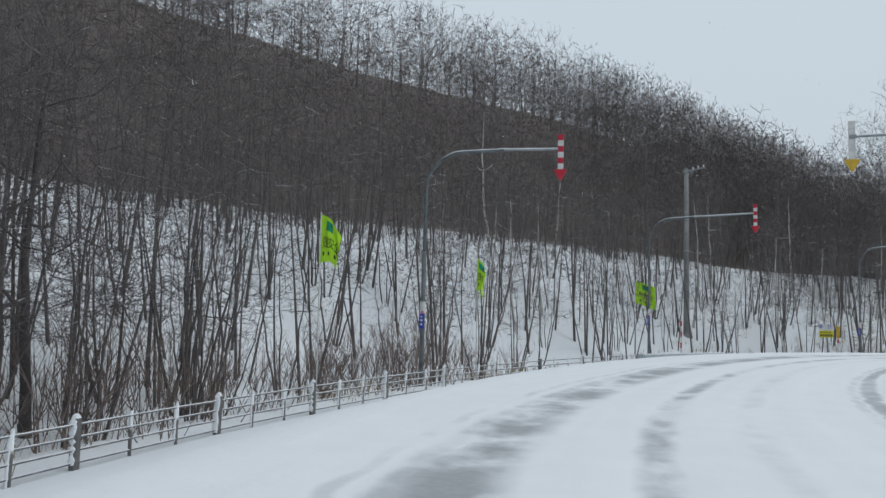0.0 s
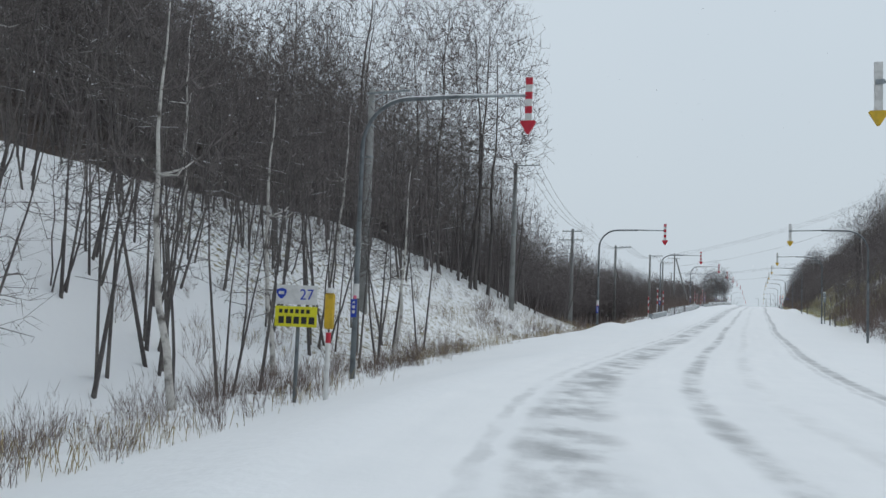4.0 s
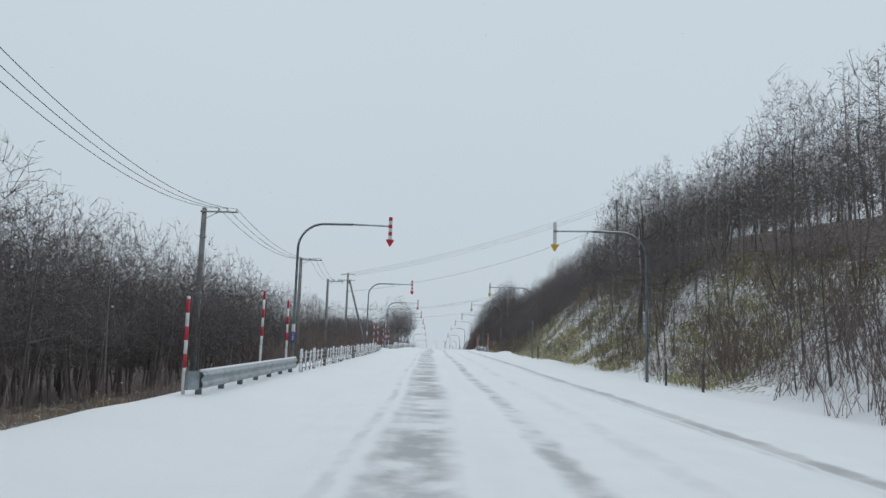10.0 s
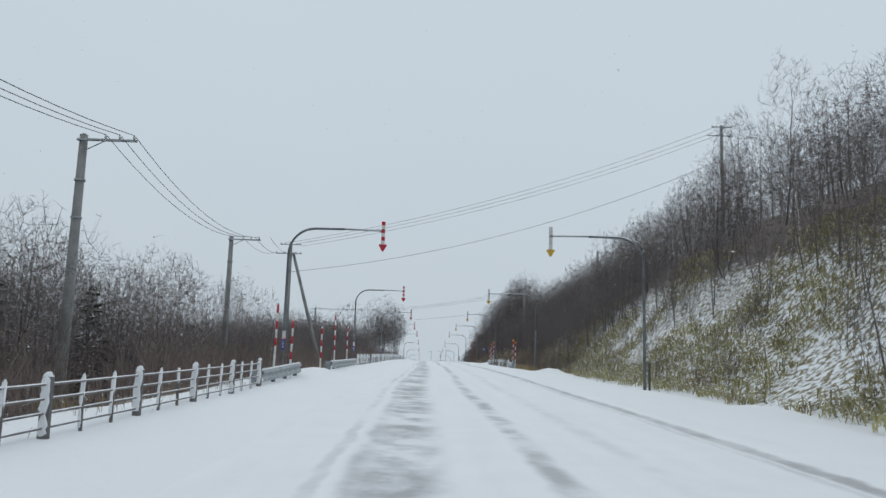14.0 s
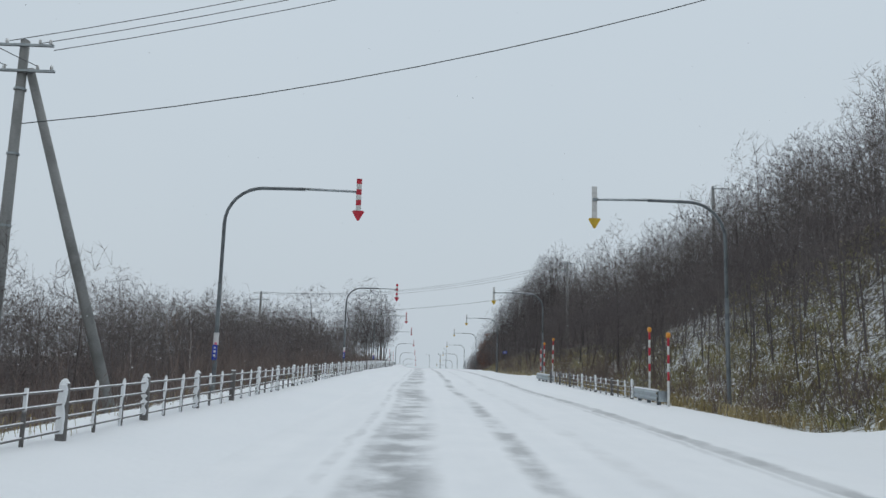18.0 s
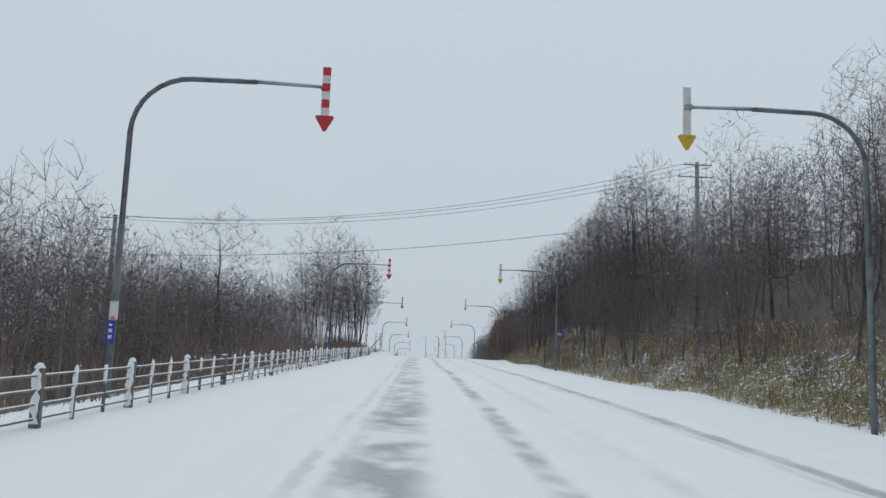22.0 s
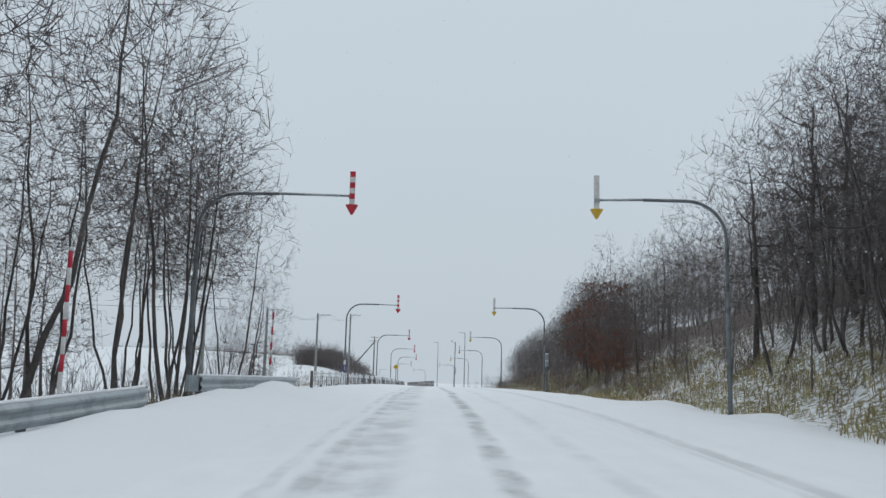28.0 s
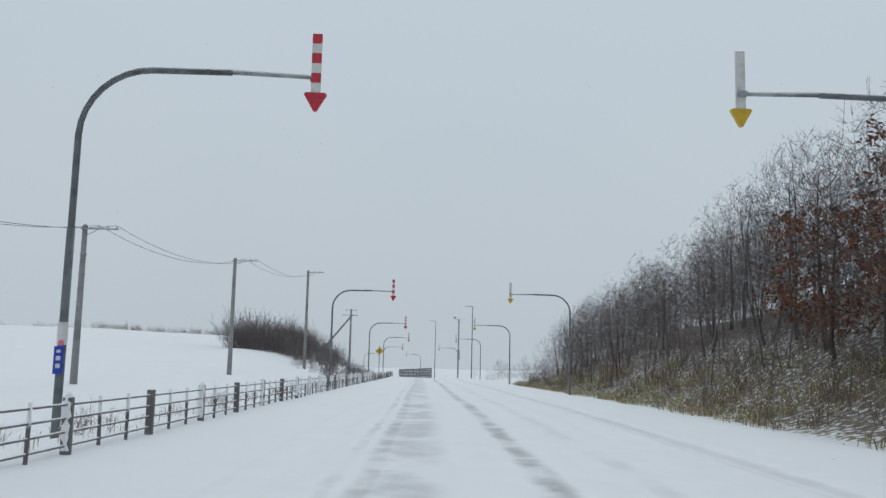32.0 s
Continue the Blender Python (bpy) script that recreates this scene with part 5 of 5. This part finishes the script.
TREE_LABEL = {"spruce": ("small dark spruce dusted with snow", BARK_DARK, NEEDLE), "brown": ("oak still holding withered brown leaves", BARK_DARK, TWIG_RED), "tall": ("slender bare grey tree standing in snow", BARK, TWIG), "multi": ("bare multi-stemmed tree standing in snow", BARK_DARK, TWIG_DARK), "forked": ("tall forked bare tree with dark bark", BARK_DARK, TWIG_DARK), "oak": ("broad bare oak with dark crooked limbs", BARK_DARK, TWIG_DARK),
              "slim": ("thin leaning bare sapling in the snow", BARK, TWIG), "clump": ("clump of thin bare stems rising from snow", BARK, TWIG), "birch": ("bare birch with pale peeling bark", BIRCH, TWIG), "spreading": ("broad bare tree with low spreading limbs", BARK_DARK, TWIG_DARK), "larch": ("straight leafless larch with thin level branches", BARK_DARK, TWIG_RED)}
TREES = {}


def tree(kind, variant, x, y, scale, turn, lean=0.0, z=None):
    variant %= len(KINDS[kind])
    zz = (ground_at(x, y) if z is None else z) - 0.05
    m = pose(x, y, zz, lean, 0, turn) @ Matrix.Diagonal((scale, scale, scale, 1))
    if (kind, variant) in TREES:
        return copy_thing(TREES[kind, variant], m)
    label, bark, twig = TREE_LABEL[kind]
    ob = thing({"oak": "oak_tree", "brown": "oak_tree", "spruce": "spruce_tree", "birch": "birch_tree", "larch": "larch_tree"}.get(kind, "bare_tree"), label, "tree", {"oak": "bare oaks", "brown": "brown-leaved oaks", "spruce": "small spruces", "birch": "birches", "larch": "larches"}.get(kind, "bare roadside trees"))
    (tv, tt), (cv, ct) = KINDS[kind][variant]
    part("trunk", big_mesh("trunk", tv, tt, bark), None, ob)
    part("crown", big_mesh("crown", cv, ct, twig), None, ob)
    if kind == "brown":
        rnd = random.Random(variant)
        vs, ts = [], []
        for _ in range(4200):
            p = Vector(cv[rnd.randrange(len(cv))]) + Vector((rnd.gauss(0, 0.06), rnd.gauss(0, 0.06), rnd.gauss(0, 0.06)))
            if p.z > 7.2:
                continue
            u = Vector((rnd.uniform(-1, 1), rnd.uniform(-1, 1), rnd.uniform(-1.2, 0.3))).normalized()
            w = u.orthogonal().normalized() * 0.05
            k = len(vs)
            vs += [tuple(p), tuple(p + u * 0.09 + w), tuple(p + u * 0.19), tuple(p + u * 0.09 - w), tuple(p + u * 0.08 + u.cross(w) * 0.4)]
            ts += [(k, k + 1, k + 4), (k + 1, k + 2, k + 4), (k + 2, k + 3, k + 4), (k + 3, k, k + 4)]
        part("withered_leaves", big_mesh("withered_leaves", np.array(vs), np.array(ts), DRYLEAF), None, ob, "curled brown leaves")
    ob.matrix_world = m
    TREES[kind, variant] = ob
    return ob


def scatter(rnd, s0, s1, d0, d1, n, gap):
    """Places along the road, at least gap apart, as station and distance."""
    got = []
    for _ in range(n * 12):
        if len(got) >= n:
            break
        s, d = rnd.uniform(s0, s1), rnd.uniform(d0, d1)
        if all((s - a) ** 2 + (d - b) ** 2 > gap * gap for a, b in got):
            got.append((s, d))
    return got


def joined(name, label, category, places, variants, material, which=1):
    """Many far plants in one object. places: x, y, z, scale, turn, variant."""
    vs, ts, n = [], [], 0
    for x, y, z, sc, tu, k in places:
        for v, t in ((variants[k % len(variants)] if which == 2 else (variants[k % len(variants)],))):
            c, s = math.cos(tu), math.sin(tu)
            w = np.empty_like(v)
            w[:, 0] = (v[:, 0] * c - v[:, 1] * s) * sc + x
            w[:, 1] = (v[:, 0] * s + v[:, 1] * c) * sc + y
            w[:, 2] = v[:, 2] * sc + z
            vs.append(w)
            ts.append(t + n)
            n += len(v)
    if vs:
        return tagged(new(name, big_mesh(name, np.concatenate(vs), np.concatenate(ts), material)), label, category, kind="stuff")


def woods(name, s0, s1, d0, d1, n, gap, lo, hi, seed, material, variants=None):
    rnd = random.Random(seed)
    pl = []
    for s, d in scatter(rnd, s0, s1, d0, d1, n, gap):
        x, y, z = at_station(s, d)
        x, y = float(x), float(y)
        # the coarser kind stands behind, where only its outline shows between the others
        kind = rnd.randrange(6) if abs(d) < min(abs(d0), abs(d1)) + 9.0 or variants else 6 + rnd.randrange(4)
        # the trees along the edge of the woods are the lowest
        edge = 1.0 if variants else float(np.interp(abs(d) - min(abs(d0), abs(d1)), [0.0, 8.0], [0.74, 1.0]))
        pl.append((x, y, ground_at(x, y) - 0.1, edge * rnd.uniform(lo, hi), rnd.uniform(0, 6.28), kind))
    joined("woods", name, "woods", pl, variants or FAR + BEHIND, material, 2)


def stand(s0, s1, d0, d1, n, gap, lo, hi, seed, kinds, lean=3.0):
    rnd = random.Random(seed)
    for s, d in scatter(rnd, s0, s1, d0, d1, n, gap):
        x, y, z = at_station(s, d)
        tree(rnd.choice(kinds), rnd.randrange(4), float(x), float(y), rnd.uniform(lo, hi), rnd.uniform(0, 360), rnd.uniform(-lean, lean))


# bend: thin trees on the snowy slope, dense woods above it
stand(-150, -100, -20, -8.8, 84, 1.2, 0.75, 1.05, 101, ["clump", "slim", "clump", "clump"], 5)
stand(-142, -113, -14, -9.4, 15, 1.4, 0.75, 1.0, 136, ["multi", "oak", "multi"], 4)
stand(-100, -62, -20.5, -9.6, 56, 1.3, 0.75, 1.05, 102, ["clump", "slim", "clump", "birch"], 5)
woods("thin bare trees on the snowy slope of the bend", -155, -64, -25.5, -9.6, 420, 0.85, 0.7, 1.1, 105, BARK, FAR_SLIM)
woods("dense bare woods on the hillside above the bend", -160, -34, -62, -24, 620, 1.5, 0.85, 1.15, 103, TWIG, BEHIND)
woods("bare woods along the crest above the bend", -64, -28, -40, -15.0, 150, 1.5, 1.05, 1.35, 104, TWIG)
woods("bare woods behind the snowy bank", -34, -14, -40, -13.5, 100, 1.6, 0.85, 1.15, 106, TWIG)
woods("bare woods at the mouth of the hollow", -14, 10, -36, -13, 95, 1.6, 0.92, 1.12, 107, TWIG)
# left hollow
stand(-56, -34, -24, -14.5, 22, 1.4, 1.25, 1.55, 117, ["tall", "clump", "tall"], 4)
stand(-28, 2, -24, -14, 8, 2.4, 0.55, 0.78, 111, ["tall", "multi", "birch", "oak"])
stand(2, 55, -19, -12.0, 14, 2.2, 0.45, 0.62, 112, ["multi", "oak"])
stand(55, 125, -20, -13.0, 18, 2.4, 0.42, 0.56, 113, ["multi", "oak", "multi", "birch"])
stand(125, 172, -20, -13.0, 15, 2.4, 0.55, 0.72, 119, ["multi", "oak", "multi", "birch"])
stand(172, 190, -14, -8.0, 14, 1.6, 0.98, 1.25, 114, ["forked"], 2.0)
stand(190, 195, -13, -8.8, 6, 1.3, 0.85, 1.05, 118, ["forked"], 2.0)
woods("dense bare woods in the hollow below the road", -2, 60, -34, -12.5, 210, 1.6, 0.80, 0.95, 119, TWIG)
woods("dense bare woods in the hollow beside the railing", 60, 112, -29, -11.5, 175, 1.6, 0.60, 0.74, 115, TWIG)
woods("dense bare woods beside the long railing", 112, 176, -29, -11.5, 175, 1.7, 0.76, 0.98, 120, TWIG)
woods("bare woods behind the railing", 172, 203, -24, -13, 10, 1.7, 0.95, 1.2, 116, TWIG)
# right hillside
stand(-58, 20, 10.5, 22, 24, 2.4, 0.6, 0.95, 121, ["multi", "slim", "tall"])
stand(-38, -12, 22, 34, 12, 2.4, 1.0, 1.25, 122, ["larch"], 1)
for k, (x, y, top) in enumerate(((24.5, 1.0, 21.5), (23.5, -3.0, 20.8), (25.0, -5.2, 21.0), (23.0, -7.8, 19.2), (24.0, -10.0, 19.5), (22.5, -12.2, 18.0), (26.5, 4.5, 20.5))):
    tree("larch", k, x, y, (top - ground_at(x, y)) / 13.0, 50 * k)
stand(158, 184, 14.5, 19, 13, 2.0, 1.2, 1.45, 134, ["oak", "oak", "multi"], 1.5)
stand(183, 199, 12.5, 18, 15, 1.5, 1.2, 1.45, 131, ["oak", "oak", "multi"], 1.5)
stand(20, 100, 16, 24, 18, 2.6, 0.6, 0.8, 123, ["multi", "tall", "oak", "birch"])
stand(100, 230, 10.8, 19, 44, 2.3, 0.60, 0.80, 124, ["multi", "oak", "tall"])
stand(228, 264, 12.5, 18, 14, 2.0, 0.95, 1.1, 132, ["oak", "multi"])
stand(264, 305, 12, 20, 12, 2.3, 0.7, 0.9, 125, ["oak", "multi"])
woods("dense bare woods on the wooded hillside", -58, 25, 11, 36, 230, 1.9, 0.72, 0.95, 126, TWIG)
woods("dense bare woods above the open slope", 20, 105, 13.4, 30, 240, 1.6, 0.58, 0.8, 130, TWIG)
woods("dense bare woods on the slope beside the road", 95, 306, 11.5, 27, 370, 1.8, 0.66, 0.90, 127, TWIG)
woods("bare woods behind the short railing", 66, 108, 10.8, 17, 70, 1.5, 0.6, 0.85, 133, TWIG)
woods("far bare woods past the crest", 305, 420, 13, 60, 70, 3.0, 0.3, 0.6, 128, TWIG)
woods("bare larches along the ridge", -50, 40, 28, 60, 40, 3.2, 0.85, 1.15, 129, TWIG_RED, FAR_LARCH)

# single trees in the open
for kind, k, x, y, sc, tu, ln in (("multi", 2, -16.4, 222.0, 0.8, 40, 0), ("spreading", 0, -15.4, 225.5, 1.0, 200, 0), ("oak", 0, -13.6, 221.0, 0.6, 20, 3), ("multi", 1, -11.6, 205.5, 0.5, 70, 2), ("birch", 0, -7.94, -79.75, 0.9, 30, 6),
                                  ("birch", 1, 14.5, 21.7, 1.3, 200, 2), ("oak", 1, 13.2, 18.7, 1.3, 10, 2), ("oak", 0, 13.3, 17.2, 1.2, 80, -2), ("slim", 1, 12.2, 24.5, 0.6, 10, -12), ("slim", 0, -13.0, -26.0, 1.05, 60, 12), ("oak", 0, -16.0, 151.0, 1.42, 90, 0), ("oak", 2, -19.5, 148.0, 1.15, 30, 0), ("birch", 1, -16.0, 103.0, 0.98, 20, 0), ("spruce", 0, -19.0, 33.5, 1.05, 20, 0), ("spruce", 1, -21.0, 37.0, 1.15, 90, 0), ("spruce", 0, -18.0, 41.5, 0.85, 150, 0),
                                  ("brown", 0, 13.2, 232.0, 0.9, 10, 0), ("brown", 1, 14.8, 235.5, 1.0, 130, 0), ("brown", 0, 12.6, 228.5, 0.72, 220, 0), ("brown", 1, 13.6, 240.5, 0.85, 300, 0), ("brown", 0, 12.2, 224.0, 0.6, 80, 0), ("brown", 1, 12.4, 219.5, 0.5, 170, 0)):
    tree(kind, k, x, y, sc, tu, ln)


# ---- undergrowth ----
SHRUBS = [grow_shrub(80 + k, 1.6, 16, 6) for k in range(4)]


def thicket(label, s0, s1, d0, d1, n, lo, hi, seed, material):
    rnd = random.Random(seed)
    pl = []
    for _ in range(n):
        s, d = rnd.uniform(s0, s1), rnd.uniform(d0, d1)
        x, y, z = at_station(s, d)
        x, y = float(x), float(y)
        pl.append((x, y, ground_at(x, y) - 0.05, rnd.uniform(lo, hi), rnd.uniform(0, 6.28), rnd.randrange(4)))
    joined("thicket", label, "shrubs", pl, SHRUBS, material)


thicket("reddish thicket behind the railing on the bend", -140, -100, -12.5, -8.4, 130, 0.6, 2.0, 201, TWIG_RED)
thicket("low brush round the route sign", -94, -64, -10.5, -7.5, 260, 0.25, 0.62, 211, TWIG_RED)
thicket("tall brush under the hillside woods", -150, -25, -42, -20, 260, 1.6, 2.8, 212, TWIG)
thicket("bare brush on the snowy bank", -76, -5, -15, -7.2, 170, 0.35, 0.9, 202, TWIG_RED)
thicket("bare brush below the railing", 0, 172, -12, -7.4, 420, 0.6, 1.7, 203, TWIG_RED)
thicket("bare brush under the roadside trees", 172, 212, -13, -7.0, 70, 0.5, 1.2, 204, TWIG)
thicket("bare brush at the foot of the slope", -58, 15, 9.4, 15, 190, 0.6, 1.6, 205, TWIG_RED)
thicket("tall brush below the larches", -58, 4, 10.0, 17, 170, 1.2, 2.6, 210, TWIG_RED)
thicket("bare brush right behind the short railing", 68, 106, 6.9, 11.5, 150, 0.45, 1.2, 217, TWIG_RED)
thicket("brush under the hillside trees", 20, 305, 13, 21, 330, 0.8, 1.9, 215, TWIG)
thicket("tall brush between the hillside trees", 80, 205, 15, 28, 260, 1.3, 2.6, 216, TWIG)
thicket("bare brush on the slope", 15, 100, 9.6, 19, 170, 0.5, 1.4, 206, TWIG)
thicket("reddish brush along the foot of the slope", 95, 310, 9.4, 16, 420, 0.6, 1.6, 207, TWIG_RED)
thicket("dark round thicket on the bank at the edge of the field", 305, 319, -25, -17, 120, 2.4, 3.3, 208, TWIG)
thicket("dark thicket falling away along the bank", 317, 344, -22, -14, 130, 1.2, 2.2, 214, TWIG)
thicket("brush running down the bank to the railing", 296, 350, -16, -9, 170, 0.6, 1.5, 213, TWIG)
thicket("low brush at the edge of the field", 205, 345, -9, -6.9, 110, 0.2, 0.5, 209, TWIG)


def blades(label, name, s0, s1, d0, d1, clumps, per, lo, hi, width, seed, material, droop=0.5):
    """Many narrow folded leaves or stalks in clumps."""
    rnd = random.Random(seed)
    vs, ts = [], []
    for _ in range(clumps):
        s, d = rnd.uniform(s0, s1), rnd.uniform(d0, d1)
        x, y, z = at_station(s, d)
        x, y = float(x), float(y)
        if noise.noise(Vector((x * 0.16, y * 0.16, seed))) < -0.12:
            continue
        g = ground_at(x, y) - 0.03
        for _ in range(per):
            px, py = x + rnd.gauss(0, 0.25), y + rnd.gauss(0, 0.25)
            az, h = rnd.uniform(0, 6.28), rnd.uniform(lo, hi)
            dx, dy = math.cos(az), math.sin(az)
            o = h * droop * rnd.uniform(0.4, 1.2)
            w = width * rnd.uniform(0.7, 1.3)
            b = len(vs)
            mx, my, mz = px + dx * o * 0.35, py + dy * o * 0.35, g + h * 0.75
            ex, ey, ez = px + dx * o, py + dy * o, g + h * rnd.uniform(0.55, 1.0)
            vs += [(px - dy * w * 0.4, py + dx * w * 0.4, g), (px + dy * w * 0.4, py - dx * w * 0.4, g), (mx - dy * w, my + dx * w, mz), (mx + dy * w, my - dx * w, mz), (mx, my, mz - w * 0.6), (ex, ey, ez)]
            ts += [(b, b + 1, b + 4), (b, b + 4, b + 2), (b + 1, b + 3, b + 4), (b + 2, b + 4, b + 5), (b + 4, b + 3, b + 5)]
    return tagged(new(name, big_mesh(name, np.array(vs), np.array(ts), material, False)), label, "undergrowth", kind="stuff")


blades("yellowish dwarf bamboo poking through snow on the slope", "dwarf_bamboo", -12, 95, 9.4, 18, 6400, 8, 0.18, 0.52, 0.030, 301, SASA, 1.2)
blades("yellowish dwarf bamboo along the foot of the slope", "dwarf_bamboo", 95, 310, 9.3, 14.5, 4400, 8, 0.18, 0.5, 0.022, 302, SASA, 1.2)
blades("tan grass and dwarf bamboo along the verge below the woods", "withered_grass", 72, 300, 8.9, 14.0, 3300, 8, 0.2, 0.6, 0.016, 306, STRAW, 0.9)
blades("tan grass behind the short railing", "withered_grass", 68, 106, 6.7, 9.4, 700, 8, 0.2, 0.6, 0.014, 307, STRAW, 0.9)
blades("withered grass along the railing", "withered_grass", 0, 345, -8.4, -6.4, 1000, 6, 0.12, 0.42, 0.006, 303, GRASS, 0.9)
blades("withered grass on the snowy bank", "withered_grass", -88, -5, -13, -7.4, 1900, 7, 0.12, 0.5, 0.006, 304, GRASS, 1.0)
blades("withered grass under the birch slope", "withered_grass", -140, -98, -10, -8.2, 400, 6, 0.15, 0.5, 0.006, 305, GRASS, 1.0)

# far edge of the field: low windbreaks on the skyline
rnd = random.Random(400)
pl = []
for k in range(260):
    t = rnd.random() ** 1.5
    x, y = -42 - 130 * t + rnd.uniform(-2, 2), 398 + 26 * t + rnd.uniform(-3, 3)
    pl.append((x, y, ground_at(x, y) - 0.1, rnd.uniform(0.9, 1.6), rnd.uniform(0, 6.28), rnd.randrange(4)))
joined("far_windbreak", "low brown brush along the far edge of the field", "shrubs", pl, SHRUBS, TWIG_RED)


# ---- falling snow ----
def falling_snow(count, seed):
    """Loose flakes in the air over the road and its verges, as one object; none hangs where a car would drive."""
    rs = np.random.RandomState(seed)
    corner = np.array([(1, 0, 0), (-1, 0, 0), (0, 1, 0), (0, -1, 0), (0, 0, 1), (0, 0, -1)], float)
    faces = np.array([(0, 2, 4), (2, 1, 4), (1, 3, 4), (3, 0, 4), (2, 0, 5), (1, 2, 5), (3, 1, 5), (0, 3, 5)])
    s, d, up = rs.uniform(-135, 300, count), rs.uniform(-15, 15, count), rs.uniform(0.4, 8.5, count)
    keep = ~((d > -4.0) & (d < 0.6) & (up < 3.2)) & (ground_height(s, d) < up)
    s, d, up = s[keep], d[keep], up[keep]
    x, y, z = at_station(s, d)
    n = len(s)
    size = rs.uniform(0.0045, 0.0105, (n, 1, 1))
    flake = corner[None] * size * rs.uniform(0.5, 1.3, (n, 6, 3)) + rs.uniform(-0.25, 0.25, (n, 6, 3)) * size
    vs = (flake + np.stack([x, y, z + up], 1)[:, None]).reshape(-1, 3)
    ts = (faces[None] + 6 * np.arange(n)[:, None, None]).reshape(-1, 3)
    return tagged(new("snowflakes", big_mesh("snowflakes", vs, ts, SNOW_CAP, False)), "loose white snowflakes falling through the air", "snowflakes", kind="stuff")


falling_snow(16000, 500)
